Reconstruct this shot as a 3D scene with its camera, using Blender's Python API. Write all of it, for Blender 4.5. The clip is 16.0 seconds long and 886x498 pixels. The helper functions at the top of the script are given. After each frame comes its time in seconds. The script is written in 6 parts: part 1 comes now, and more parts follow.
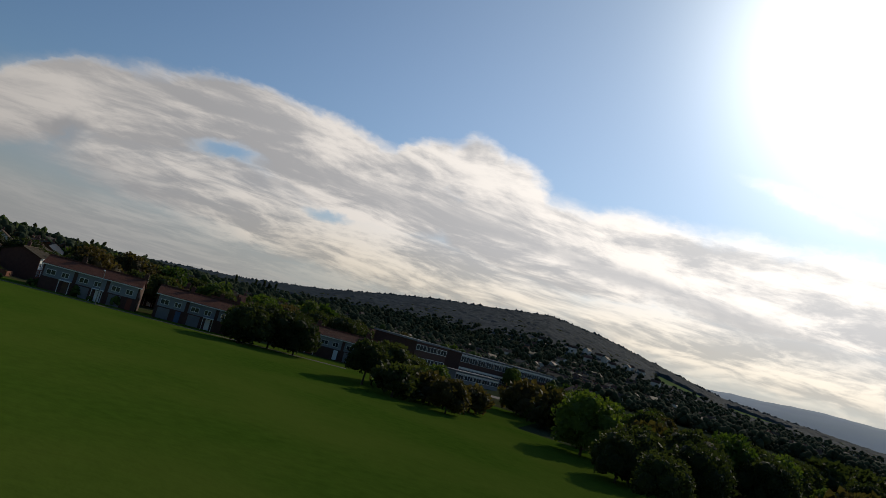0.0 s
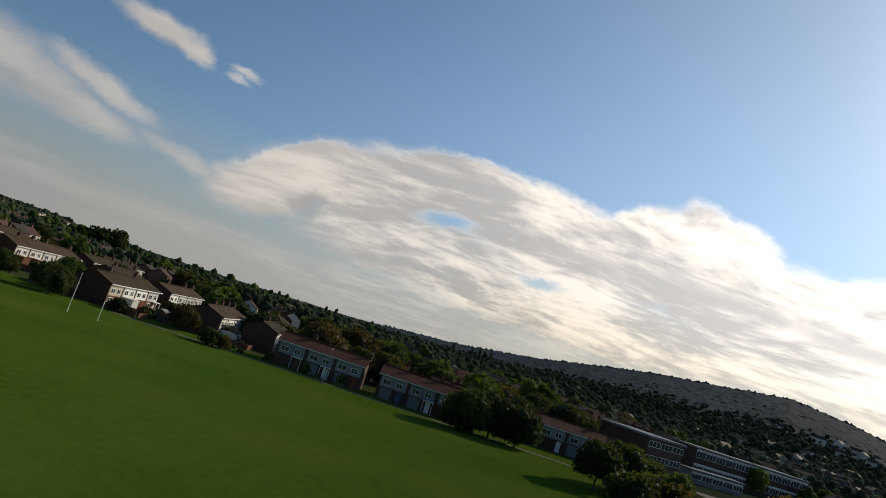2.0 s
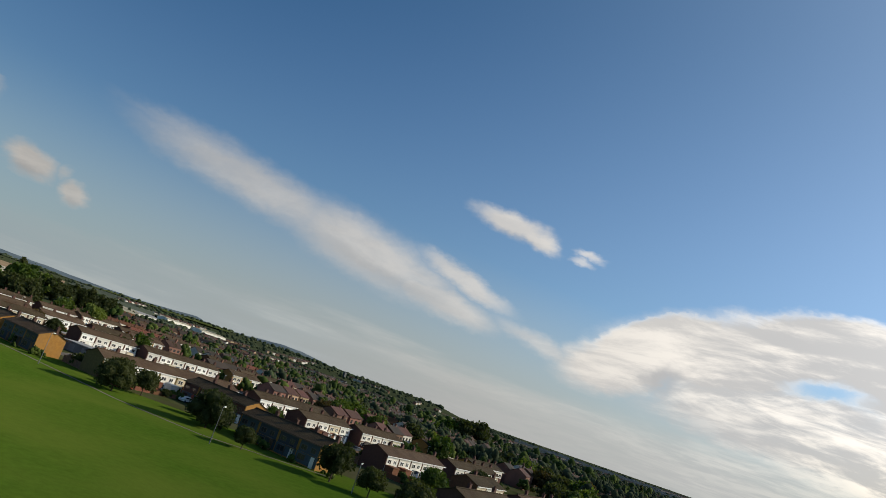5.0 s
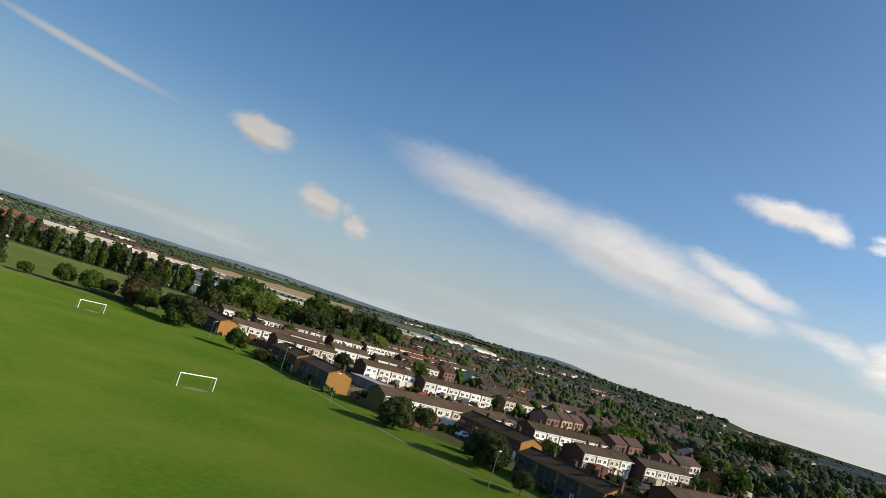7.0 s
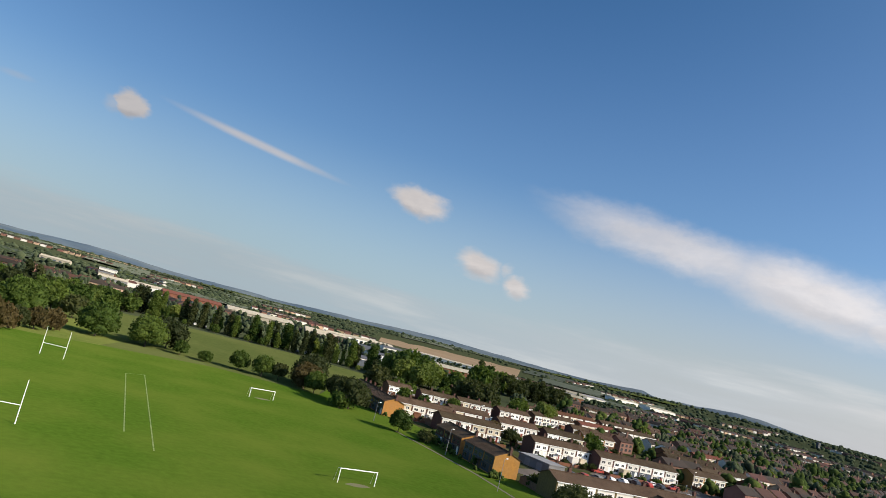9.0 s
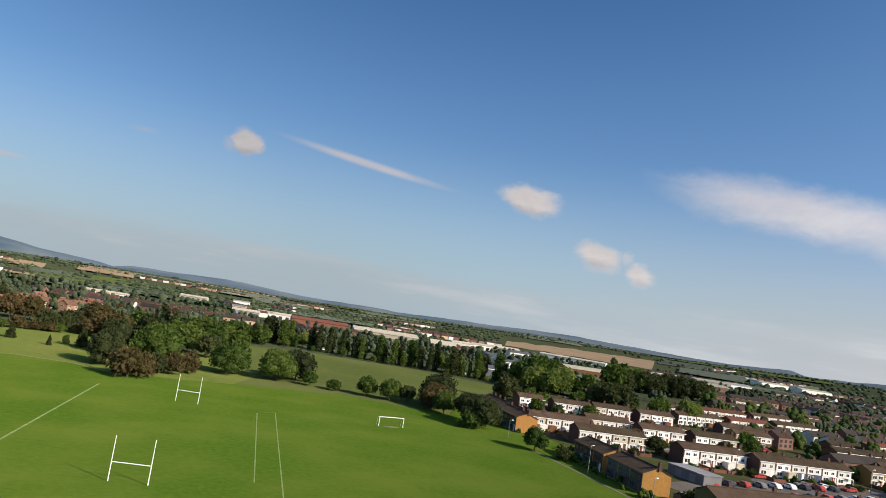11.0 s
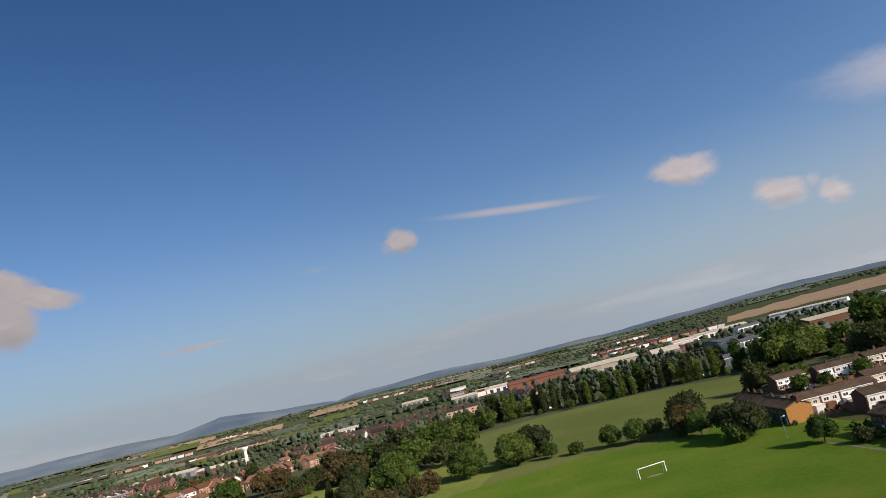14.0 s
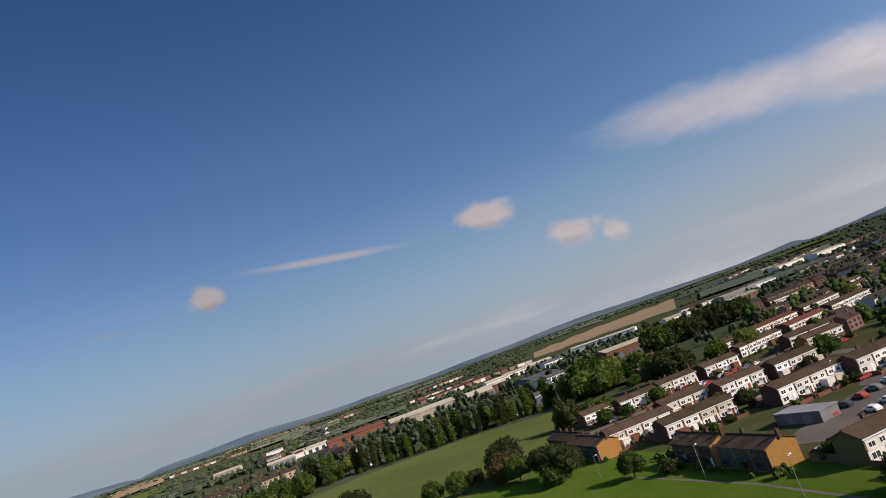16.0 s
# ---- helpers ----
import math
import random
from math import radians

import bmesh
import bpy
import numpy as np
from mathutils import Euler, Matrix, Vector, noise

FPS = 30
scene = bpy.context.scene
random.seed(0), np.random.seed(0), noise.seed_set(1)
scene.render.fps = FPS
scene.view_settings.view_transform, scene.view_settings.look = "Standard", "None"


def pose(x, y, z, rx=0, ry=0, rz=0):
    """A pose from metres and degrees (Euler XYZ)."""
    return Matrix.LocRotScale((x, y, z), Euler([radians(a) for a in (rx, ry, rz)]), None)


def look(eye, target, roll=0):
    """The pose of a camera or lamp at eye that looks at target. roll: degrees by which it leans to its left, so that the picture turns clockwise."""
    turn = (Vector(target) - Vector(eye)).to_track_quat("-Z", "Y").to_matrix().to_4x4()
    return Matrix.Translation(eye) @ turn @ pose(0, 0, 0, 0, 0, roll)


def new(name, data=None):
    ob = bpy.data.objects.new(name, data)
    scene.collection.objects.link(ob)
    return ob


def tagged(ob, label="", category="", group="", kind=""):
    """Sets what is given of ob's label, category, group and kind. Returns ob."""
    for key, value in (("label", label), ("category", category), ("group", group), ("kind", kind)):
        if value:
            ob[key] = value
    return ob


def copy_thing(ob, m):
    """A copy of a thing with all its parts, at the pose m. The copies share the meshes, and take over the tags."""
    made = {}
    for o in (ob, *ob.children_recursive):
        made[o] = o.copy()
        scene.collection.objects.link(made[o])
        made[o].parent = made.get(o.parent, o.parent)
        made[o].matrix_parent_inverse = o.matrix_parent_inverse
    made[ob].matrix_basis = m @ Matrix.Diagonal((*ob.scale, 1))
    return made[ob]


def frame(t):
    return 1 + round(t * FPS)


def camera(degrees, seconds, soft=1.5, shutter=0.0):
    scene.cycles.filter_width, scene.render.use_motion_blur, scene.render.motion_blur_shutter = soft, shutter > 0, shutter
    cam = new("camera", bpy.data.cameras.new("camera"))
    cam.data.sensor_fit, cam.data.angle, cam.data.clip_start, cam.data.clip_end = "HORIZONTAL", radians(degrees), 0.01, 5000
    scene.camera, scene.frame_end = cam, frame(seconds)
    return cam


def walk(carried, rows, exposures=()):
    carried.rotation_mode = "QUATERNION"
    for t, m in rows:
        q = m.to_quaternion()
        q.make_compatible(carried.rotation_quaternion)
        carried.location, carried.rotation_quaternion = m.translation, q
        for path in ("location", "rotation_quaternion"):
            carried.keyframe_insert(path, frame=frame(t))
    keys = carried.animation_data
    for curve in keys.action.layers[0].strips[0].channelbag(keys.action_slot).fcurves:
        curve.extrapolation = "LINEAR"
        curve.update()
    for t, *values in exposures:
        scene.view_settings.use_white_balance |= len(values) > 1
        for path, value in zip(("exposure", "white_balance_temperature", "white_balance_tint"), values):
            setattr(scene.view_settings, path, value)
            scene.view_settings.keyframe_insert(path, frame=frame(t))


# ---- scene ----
cam = camera(63.30, 16.0, soft=0.85, shutter=0.0)
PATH = [
    (0.0, (0.17, -2.01, 9.91), (96.34, -26.48, 22.26), 15.50),
    (0.5, (2.45, -1.59, 10.61), (100.04, -19.82, 22.58), 16.53),
    (1.0, (4.73, -1.15, 11.32), (103.46, -11.82, 23.06), 17.37),
    (1.5, (6.99, -0.69, 12.03), (106.24, -3.05, 24.02), 17.84),
    (2.0, (9.23, -0.24, 12.76), (108.22, 6.04, 25.49), 18.28),
    (2.5, (11.39, 0.27, 13.64), (109.29, 15.18, 27.52), 18.52),
    (3.0, (13.47, 0.93, 14.59), (109.46, 24.46, 29.84), 18.65),
    (3.5, (15.45, 1.80, 15.56), (108.69, 33.89, 32.21), 18.54),
    (4.0, (17.26, 2.98, 16.48), (106.61, 43.62, 35.56), 20.24),
    (4.2, (17.98, 3.47, 16.85), (105.90, 46.78, 36.70), 19.47),
    (6.3, (23.31, 10.60, 21.40), (89.96, 83.72, 35.91), 20.27),
    (6.5, (23.85, 11.26, 21.85), (88.26, 86.61, 35.03), 19.50),
    (7.0, (25.20, 12.93, 22.96), (83.46, 93.47, 33.85), 17.44),
    (7.5, (26.45, 14.67, 24.10), (78.57, 99.34, 34.78), 15.77),
    (8.0, (27.66, 16.43, 25.20), (73.95, 104.19, 37.65), 15.18),
    (8.5, (28.70, 18.35, 26.11), (70.10, 108.35, 39.74), 14.79),
    (9.0, (29.66, 20.36, 26.86), (67.29, 112.13, 39.60), 14.60),
    (9.2, (30.04, 21.16, 27.17), (66.33, 113.58, 39.03), 14.37),
    (11.3, (32.83, 29.53, 30.94), (52.63, 127.03, 41.04), 7.65),
    (11.5, (33.18, 30.24, 31.23), (50.85, 128.07, 42.04), 6.54),
    (12.0, (34.04, 31.99, 31.92), (45.21, 130.66, 43.69), 3.01),
    (12.5, (34.77, 33.84, 32.63), (37.62, 132.98, 45.42), -0.89),
    (13.0, (35.24, 35.83, 33.50), (32.75, 134.78, 47.73), -5.26),
    (13.5, (35.54, 37.90, 34.55), (31.89, 136.61, 50.15), -9.70),
    (14.0, (35.85, 39.96, 35.63), (35.56, 138.55, 52.34), -14.15),
    (14.5, (36.28, 42.00, 36.61), (41.66, 140.40, 53.61), -17.43),
    (15.0, (36.89, 43.99, 37.32), (50.14, 141.41, 55.57), -22.24),
    (15.5, (37.60, 45.95, 37.87), (57.45, 142.40, 55.30), -23.11),
    (16.0, (38.34, 47.89, 38.34), (64.58, 143.10, 54.04), -19.67),
]
walk(cam, [(t, look(eye, target, roll)) for t, eye, target, roll in PATH],
     exposures=[(0.0, -0.9, 6850, 5), (1.5, -0.64, 7100, 5), (2.5, -0.4, 7150, 4), (3.5, -0.31, 7100, 3), (4.2, -0.22, 7000, 3), (6.5, 0.12, 6950, 4), (7.5, 0.4, 6950, 6), (8.0, 0.46, 6900, 7), (9.0, 0.34, 6850, 8), (11.5, 0.34, 6850, 11), (12.5, 0.3, 6800, 13), (13.0, 0.25, 6800, 13), (13.5, 0.1, 6800, 14), (14.0, 0.08, 6800, 15), (14.5, 0.06, 6800, 15), (15.5, 0.16, 6750, 15), (16.0, -0.05, 6800, 16)])

# ---- bearings ----
# the plan was paced out from the middle of the field; these turns, in degrees, bring its bearings true
TURN_B = (-60, -30, -20, -10, 0, 10, 20, 30, 40, 50, 60, 70, 80, 90, 100, 110, 120, 130, 160)
TURN_D = (0.6, 1.2, 1.9, 1.9, 1.2, 0.8, 0.55, 0.25, -0.4, -0.7, -0.6, -0.75, -1.15, -1.4, -1.9, -2.4, -2.7, -2.7, -2.0)


def turn_at(x, y):
    return float(np.interp(math.degrees(math.atan2(x - 30, y - 20)), TURN_B, TURN_D))


def survey(x, y):
    """A place of the plan, turned about the middle of the field."""
    a = math.degrees(math.atan2(x - 30, y - 20))
    r, b = math.hypot(x - 30, y - 20), radians(a + float(np.interp(a, TURN_B, TURN_D)))
    return 30 + r * math.sin(b), 20 + r * math.cos(b)


# ---- sky, sun ----
SUN_AZ, SUN_EL = 135.5, 28.0          # bearing clockwise from +y, height, degrees


def link(tree, a, b):
    tree.links.new(a, b)


def make_world():
    w = bpy.data.worlds.new("sky")
    scene.world = w
    w.use_nodes = True
    t = w.node_tree
    t.nodes.clear()
    N = t.nodes.new

    def math_node(op, a, b=None, clamp=False):
        n = N("ShaderNodeMath")
        n.operation, n.use_clamp = op, clamp
        for i, v in enumerate((a, b)):
            if v is None:
                continue
            if isinstance(v, (int, float)):
                n.inputs[i].default_value = v
            else:
                link(t, v, n.inputs[i])
        return n.outputs[0]

    def ramp(x, lo, hi, a=0.0, b=1.0):
        n = N("ShaderNodeMapRange")
        n.interpolation_type = "SMOOTHSTEP"
        link(t, x, n.inputs["Value"])
        for key, v in (("From Min", lo), ("From Max", hi), ("To Min", a), ("To Max", b)):
            n.inputs[key].default_value = v
        return n.outputs[0]

    def noise_node(vec, scale, detail, rough=0.55, stretch=(1, 1, 1), shift=(0, 0, 0), tilt=0.0):
        m = N("ShaderNodeMapping")
        m.inputs["Scale"].default_value = stretch
        m.inputs["Location"].default_value = shift
        m.inputs["Rotation"].default_value = (0, 0, radians(tilt))
        link(t, vec, m.inputs["Vector"])
        n = N("ShaderNodeTexNoise")
        n.inputs["Scale"].default_value, n.inputs["Detail"].default_value, n.inputs["Roughness"].default_value = scale, detail, rough
        link(t, m.outputs[0], n.inputs["Vector"])
        return n

    sky = N("ShaderNodeTexSky")
    sky.sky_type, sky.sun_disc = "NISHITA", False
    sky.sun_elevation, sky.sun_rotation = radians(SUN_EL), radians(SUN_AZ)
    sky.altitude, sky.air_density, sky.dust_density, sky.ozone_density = 50, 1.0, 0.25, 3.5

    coord = N("ShaderNodeTexCoord")
    sep = N("ShaderNodeSeparateXYZ")
    link(t, coord.outputs["Generated"], sep.inputs[0])
    bearing = math_node("MULTIPLY", math_node("ARCTAN2", sep.outputs[0], sep.outputs[1]), 57.2958)
    height = math_node("MULTIPLY", math_node("ARCSINE", sep.outputs[2]), 57.2958)
    comb = N("ShaderNodeCombineXYZ")
    link(t, bearing, comb.inputs[0])
    link(t, height, comb.inputs[1])
    flat = comb.outputs[0]
    # ragged edges
    wob = noise_node(flat, 0.36, 5, 0.52, (0.8, 1.4, 1))
    off = N("ShaderNodeVectorMath")
    off.operation = "SUBTRACT"
    link(t, wob.outputs["Color"], off.inputs[0])
    off.inputs[1].default_value = (0.5, 0.5, 0.5)
    amp = N("ShaderNodeVectorMath")
    amp.operation = "MULTIPLY"
    link(t, off.outputs[0], amp.inputs[0])
    amp.inputs[1].default_value = (2.2, 1.15, 0)
    bent = N("ShaderNodeVectorMath")
    bent.operation = "ADD"
    link(t, flat, bent.inputs[0])
    link(t, amp.outputs[0], bent.inputs[1])

    tuft = noise_node(flat, 1.5, 4, 0.55, (0.8, 1.3, 1), (9, 4, 0))
    off2 = N("ShaderNodeVectorMath")
    off2.operation = "SUBTRACT"
    link(t, tuft.outputs["Color"], off2.inputs[0])
    off2.inputs[1].default_value = (0.5, 0.5, 0.5)
    amp2 = N("ShaderNodeVectorMath")
    amp2.operation = "MULTIPLY"
    link(t, off2.outputs[0], amp2.inputs[0])
    amp2.inputs[1].default_value = (0.8, 0.62, 0)
    bent2 = N("ShaderNodeVectorMath")
    bent2.operation = "ADD"
    link(t, bent.outputs[0], bent2.inputs[0])
    link(t, amp2.outputs[0], bent2.inputs[1])
    bent = bent2

    def blob(b, e, w_, h_, tilt, soft=0.35, dens=1.0):
        m = N("ShaderNodeMapping")
        m.vector_type = "TEXTURE"
        m.inputs["Location"].default_value = (b, e, 0)
        m.inputs["Rotation"].default_value = (0, 0, radians(tilt))
        m.inputs["Scale"].default_value = (w_, h_, 1)
        link(t, flat if h_ < 0.5 else bent.outputs[0], m.inputs["Vector"])
        ln = N("ShaderNodeVectorMath")
        ln.operation = "LENGTH"
        link(t, m.outputs[0], ln.inputs[0])
        return ramp(ln.outputs["Value"], 1.0, 1.0 - soft, 0.0, dens)

    mask = None
    for c in CLOUDS:
        b = blob(*c)
        mask = b if mask is None else math_node("MAXIMUM", mask, b)
    holes = None
    for c in CLOUD_GAPS:
        b = blob(*c)
        holes = b if holes is None else math_node("MAXIMUM", holes, b)
    mask = math_node("MULTIPLY", mask, math_node("SUBTRACT", 1.0, holes))
    # wisps at the edges
    fine = noise_node(bent.outputs[0], 0.6, 6, 0.62, (0.6, 1.6, 1), (1, 5, 0), 8)
    edge = math_node("MULTIPLY", math_node("MULTIPLY", mask, math_node("SUBTRACT", 1.0, mask)), ramp(bearing, 64.0, 78.0, 1.1, 3.6))
    mask = math_node("ADD", mask, math_node("MULTIPLY", math_node("SUBTRACT", fine.outputs["Fac"], 0.5), edge), True)
    # a flat bank of grey cloud and thin streaks low over the horizon
    veil = noise_node(flat, 0.16, 6, 0.6, (0.22, 1.8, 1), (3, 1, 0))
    lowest = math_node("SUBTRACT", height, math_node("MULTIPLY", veil.outputs["Fac"], 4.2))
    low = math_node("MULTIPLY", ramp(lowest, 2.0, 0.4), math_node("ADD", math_node("MULTIPLY", ramp(veil.outputs["Fac"], 0.3, 0.7), 0.5), 0.2))
    mask = math_node("MAXIMUM", mask, low)
    # the broad cloud is a flat deck, seen from below: its light and dark parts lie on a level sheet
    deck = N("ShaderNodeVectorMath")
    deck.operation = "SCALE"
    link(t, coord.outputs["Generated"], deck.inputs[0])
    link(t, math_node("DIVIDE", 1.0, math_node("ADD", math_node("MAXIMUM", sep.outputs[2], 0.0), 0.13)), deck.inputs["Scale"])
    warp = noise_node(deck.outputs[0], 0.55, 3, 0.5, (1, 1, 0), (2, 8, 0))
    pull = N("ShaderNodeVectorMath")
    pull.operation = "MULTIPLY_ADD"
    link(t, warp.outputs["Color"], pull.inputs[0])
    pull.inputs[1].default_value = (1.1, 1.1, 0)
    link(t, deck.outputs[0], pull.inputs[2])
    shade = noise_node(pull.outputs[0], 1.5, 7, 0.62, (1.0, 0.78, 0), (7, 2, 0), 28)
    rolls = noise_node(pull.outputs[0], 6.2, 5, 0.62, (1.0, 0.75, 0), (3, 6, 0), 28)
    tone = ramp(math_node("ADD", math_node("MULTIPLY", shade.outputs["Fac"], 0.68), math_node("MULTIPLY", rolls.outputs["Fac"], 0.32)), 0.42, 0.595)
    even = ramp(bearing, 86.0, 62.0, 0.0, 0.75)
    tone = math_node("ADD", math_node("MULTIPLY", tone, math_node("SUBTRACT", 1.0, even)), math_node("MULTIPLY", even, 0.64))
    # the thin rims of the deck let the light through
    rim = math_node("MULTIPLY", math_node("MULTIPLY", ramp(mask, 1.0, 0.45), ramp(height, 6.5, 9.5)), ramp(bearing, 62.0, 70.0))
    tone = math_node("ADD", tone, math_node("MULTIPLY", rim, 0.55), True)
    tone = math_node("MULTIPLY", tone, ramp(height, 1.0, 4.5, 0.35, 1.0))
    grey = None
    for c in CLOUD_SHADES:
        b = blob(*c)
        grey = b if grey is None else math_node("MAXIMUM", grey, b)
    tone = math_node("MULTIPLY", tone, math_node("SUBTRACT", 1.0, grey))
    body = N("ShaderNodeMix")
    body.data_type = "RGBA"
    body.inputs["A"].default_value = (0.52, 0.515, 0.565, 1)
    body.inputs["B"].default_value = (1.0, 0.935, 0.94, 1)
    link(t, tone, body.inputs["Factor"])
    warm = N("ShaderNodeMix")
    warm.data_type, warm.blend_type = "RGBA", "MULTIPLY"
    link(t, math_node("MULTIPLY", ramp(height, 8.5, 3.0), ramp(bearing, 78.0, 100.0)), warm.inputs["Factor"])
    link(t, body.outputs["Result"], warm.inputs["A"])
    warm.inputs["B"].default_value = (1.0, 0.95, 0.84, 1)
    body = warm
    bank = N("ShaderNodeMix")
    bank.data_type = "RGBA"
    link(t, math_node("MULTIPLY", ramp(height, 7.0, 1.5), ramp(bearing, 62.0, 45.0)), bank.inputs["Factor"])
    link(t, body.outputs["Result"], bank.inputs["A"])
    streak = N("ShaderNodeMix")
    streak.data_type = "RGBA"
    link(t, ramp(veil.outputs["Fac"], 0.46, 0.64), streak.inputs["Factor"])
    streak.inputs["A"].default_value = (0.59, 0.66, 0.76, 1)
    streak.inputs["B"].default_value = (0.79, 0.83, 0.89, 1)
    link(t, streak.outputs["Result"], bank.inputs["B"])
    # clouds towards the sun are brighter
    sd = Vector((math.sin(radians(SUN_AZ)) * math.cos(radians(SUN_EL)), math.cos(radians(SUN_AZ)) * math.cos(radians(SUN_EL)), math.sin(radians(SUN_EL))))
    dot = N("ShaderNodeVectorMath")
    dot.operation = "DOT_PRODUCT"
    link(t, coord.outputs["Generated"], dot.inputs[0])
    dot.inputs[1].default_value = sd
    # thin high haze scatters more light towards the sun
    toward = math_node("DIVIDE", math_node("ADD", dot.outputs["Value"], 0.55), 1.55, True)
    gain = math_node("ADD", math_node("MULTIPLY", toward, 0.8), math_node("ADD", math_node("MULTIPLY", math_node("POWER", toward, 6.0), 1.5), 1.1))
    cloud_gain = math_node("ADD", math_node("MULTIPLY", toward, 1.2), math_node("ADD", math_node("MULTIPLY", math_node("POWER", toward, 6.0), 2.0), 0.92))
    lit = N("ShaderNodeVectorMath")
    lit.operation = "SCALE"
    link(t, bank.outputs["Result"], lit.inputs[0])
    link(t, math_node("MULTIPLY", cloud_gain, 0.55), lit.inputs["Scale"])
    tint = N("ShaderNodeVectorMath")
    tint.operation = "MULTIPLY"
    link(t, sky.outputs[0], tint.inputs[0])
    tint.inputs[1].default_value = (0.80, 0.97, 1.14)
    hazy = N("ShaderNodeMix")
    hazy.data_type = "RGBA"
    link(t, math_node("MAXIMUM", math_node("MULTIPLY", ramp(height, 15.0, -1.0), 0.95), math_node("MULTIPLY", math_node("POWER", toward, 3.0), 0.45)), hazy.inputs["Factor"])
    link(t, tint.outputs[0], hazy.inputs["A"])
    veil_tint = N("ShaderNodeMix")
    veil_tint.data_type = "RGBA"
    link(t, ramp(bearing, 12.0, 52.0), veil_tint.inputs["Factor"])
    veil_tint.inputs["A"].default_value = (3.95, 5.1, 6.15, 1)
    veil_tint.inputs["B"].default_value = (4.05, 4.2, 4.6, 1)
    link(t, veil_tint.outputs["Result"], hazy.inputs["B"])
    # the upper sky away from the sun is a purer blue
    deep = N("ShaderNodeMix")
    deep.data_type, deep.blend_type = "RGBA", "MULTIPLY"
    link(t, math_node("MULTIPLY", ramp(height, 9.0, 35.0), ramp(bearing, 95.0, 30.0, 0.35, 1.0)), deep.inputs["Factor"])
    link(t, hazy.outputs["Result"], deep.inputs["A"])
    deep.inputs["B"].default_value = (0.62, 0.93, 1.07, 1)
    dim = N("ShaderNodeVectorMath")
    dim.operation = "SCALE"
    link(t, deep.outputs["Result"], dim.inputs[0])
    link(t, math_node("MULTIPLY", math_node("MULTIPLY", gain, ramp(height, 14.0, 36.0, 1.0, 0.82)), SKY_STRENGTH), dim.inputs["Scale"])
    # glare of the thin cloud round the sun
    glare = math_node("POWER", math_node("MAXIMUM", dot.outputs["Value"], 0.0), 70.0)
    glow = N("ShaderNodeVectorMath")
    glow.operation = "SCALE"
    glow.inputs[0].default_value = (1.0, 0.97, 0.92)
    wide = math_node("POWER", math_node("MAXIMUM", dot.outputs["Value"], 0.0), 11.0)
    link(t, math_node("ADD", math_node("MULTIPLY", glare, 3.0), math_node("MULTIPLY", wide, 0.27)), glow.inputs["Scale"])
    mix = N("ShaderNodeMix")
    mix.data_type = "RGBA"
    link(t, mask, mix.inputs["Factor"])
    link(t, dim.outputs[0], mix.inputs["A"])
    link(t, lit.outputs[0], mix.inputs["B"])
    total = N("ShaderNodeVectorMath")
    total.operation = "ADD"
    link(t, mix.outputs["Result"], total.inputs[0])
    link(t, glow.outputs[0], total.inputs[1])
    bg = N("ShaderNodeBackground")
    link(t, total.outputs[0], bg.inputs["Color"])
    out = N("ShaderNodeOutputWorld")
    link(t, bg.outputs[0], out.inputs["Surface"])


SKY_STRENGTH = 0.067
# bearing, height, half-width, half-height, tilt, softness, density
SMALL_CLOUDS = [
    (19.6, 10.4, 2.9, 1.4, -8, 0.6, 0.97), (25.3, 6.8, 2.4, 1.4, -10, 0.65, 0.97), (28.7, 5.7, 1.5, 1.15, 0, 0.65, 0.95), (27.7, 6.9, 0.9, 0.7, 0, 0.9, 0.5),
    (-3.2, 11.0, 1.5, 1.15, -24, 0.5, 0.92), (-4.3, 10.7, 1.2, 0.7, 0, 0.9, 0.4), (6.2, 11.25, 8.6, 0.45, -7.6, 0.85, 0.7), (-20.4, 6.4, 3.6, 0.32, 1.5, 0.9, 0.8),
    (-33.4, 12.7, 4.6, 1.7, -4, 0.4, 1), (-30.2, 12.1, 3.4, 1.1, -14, 0.45, 1), (-32.4, 10.6, 2.6, 2.8, 0, 0.5, 1), (-10.7, 10.3, 1.6, 0.35, 0, 0.9, 0.22),
]
LONG_CLOUD = [
    (40.0, 11.5, 13.0, 2.5, -8, 0.8, 0.7), (50.0, 9.7, 10.5, 3.0, -11, 0.75, 0.8), (58.3, 10.0, 6.0, 1.2, -15, 0.7, 0.8), (57.0, 7.9, 6.6, 1.6, -8, 0.7, 0.78), (55.0, 9.2, 5.0, 1.6, -12, 0.9, 0.7),
    (66.0, 7.0, 7.0, 1.1, -12, 0.9, 0.6), (33.5, 13.1, 6.5, 0.9, -6, 0.95, 0.35), (60.6, 15.5, 4.6, 1.3, -6, 0.7, 0.9), (63.0, 14.9, 2.8, 1.0, -14, 0.7, 0.9), (67.5, 14.8, 1.6, 0.5, -8, 0.9, 0.7), (67.0, 14.2, 1.4, 0.5, -8, 0.9, 0.6),
]
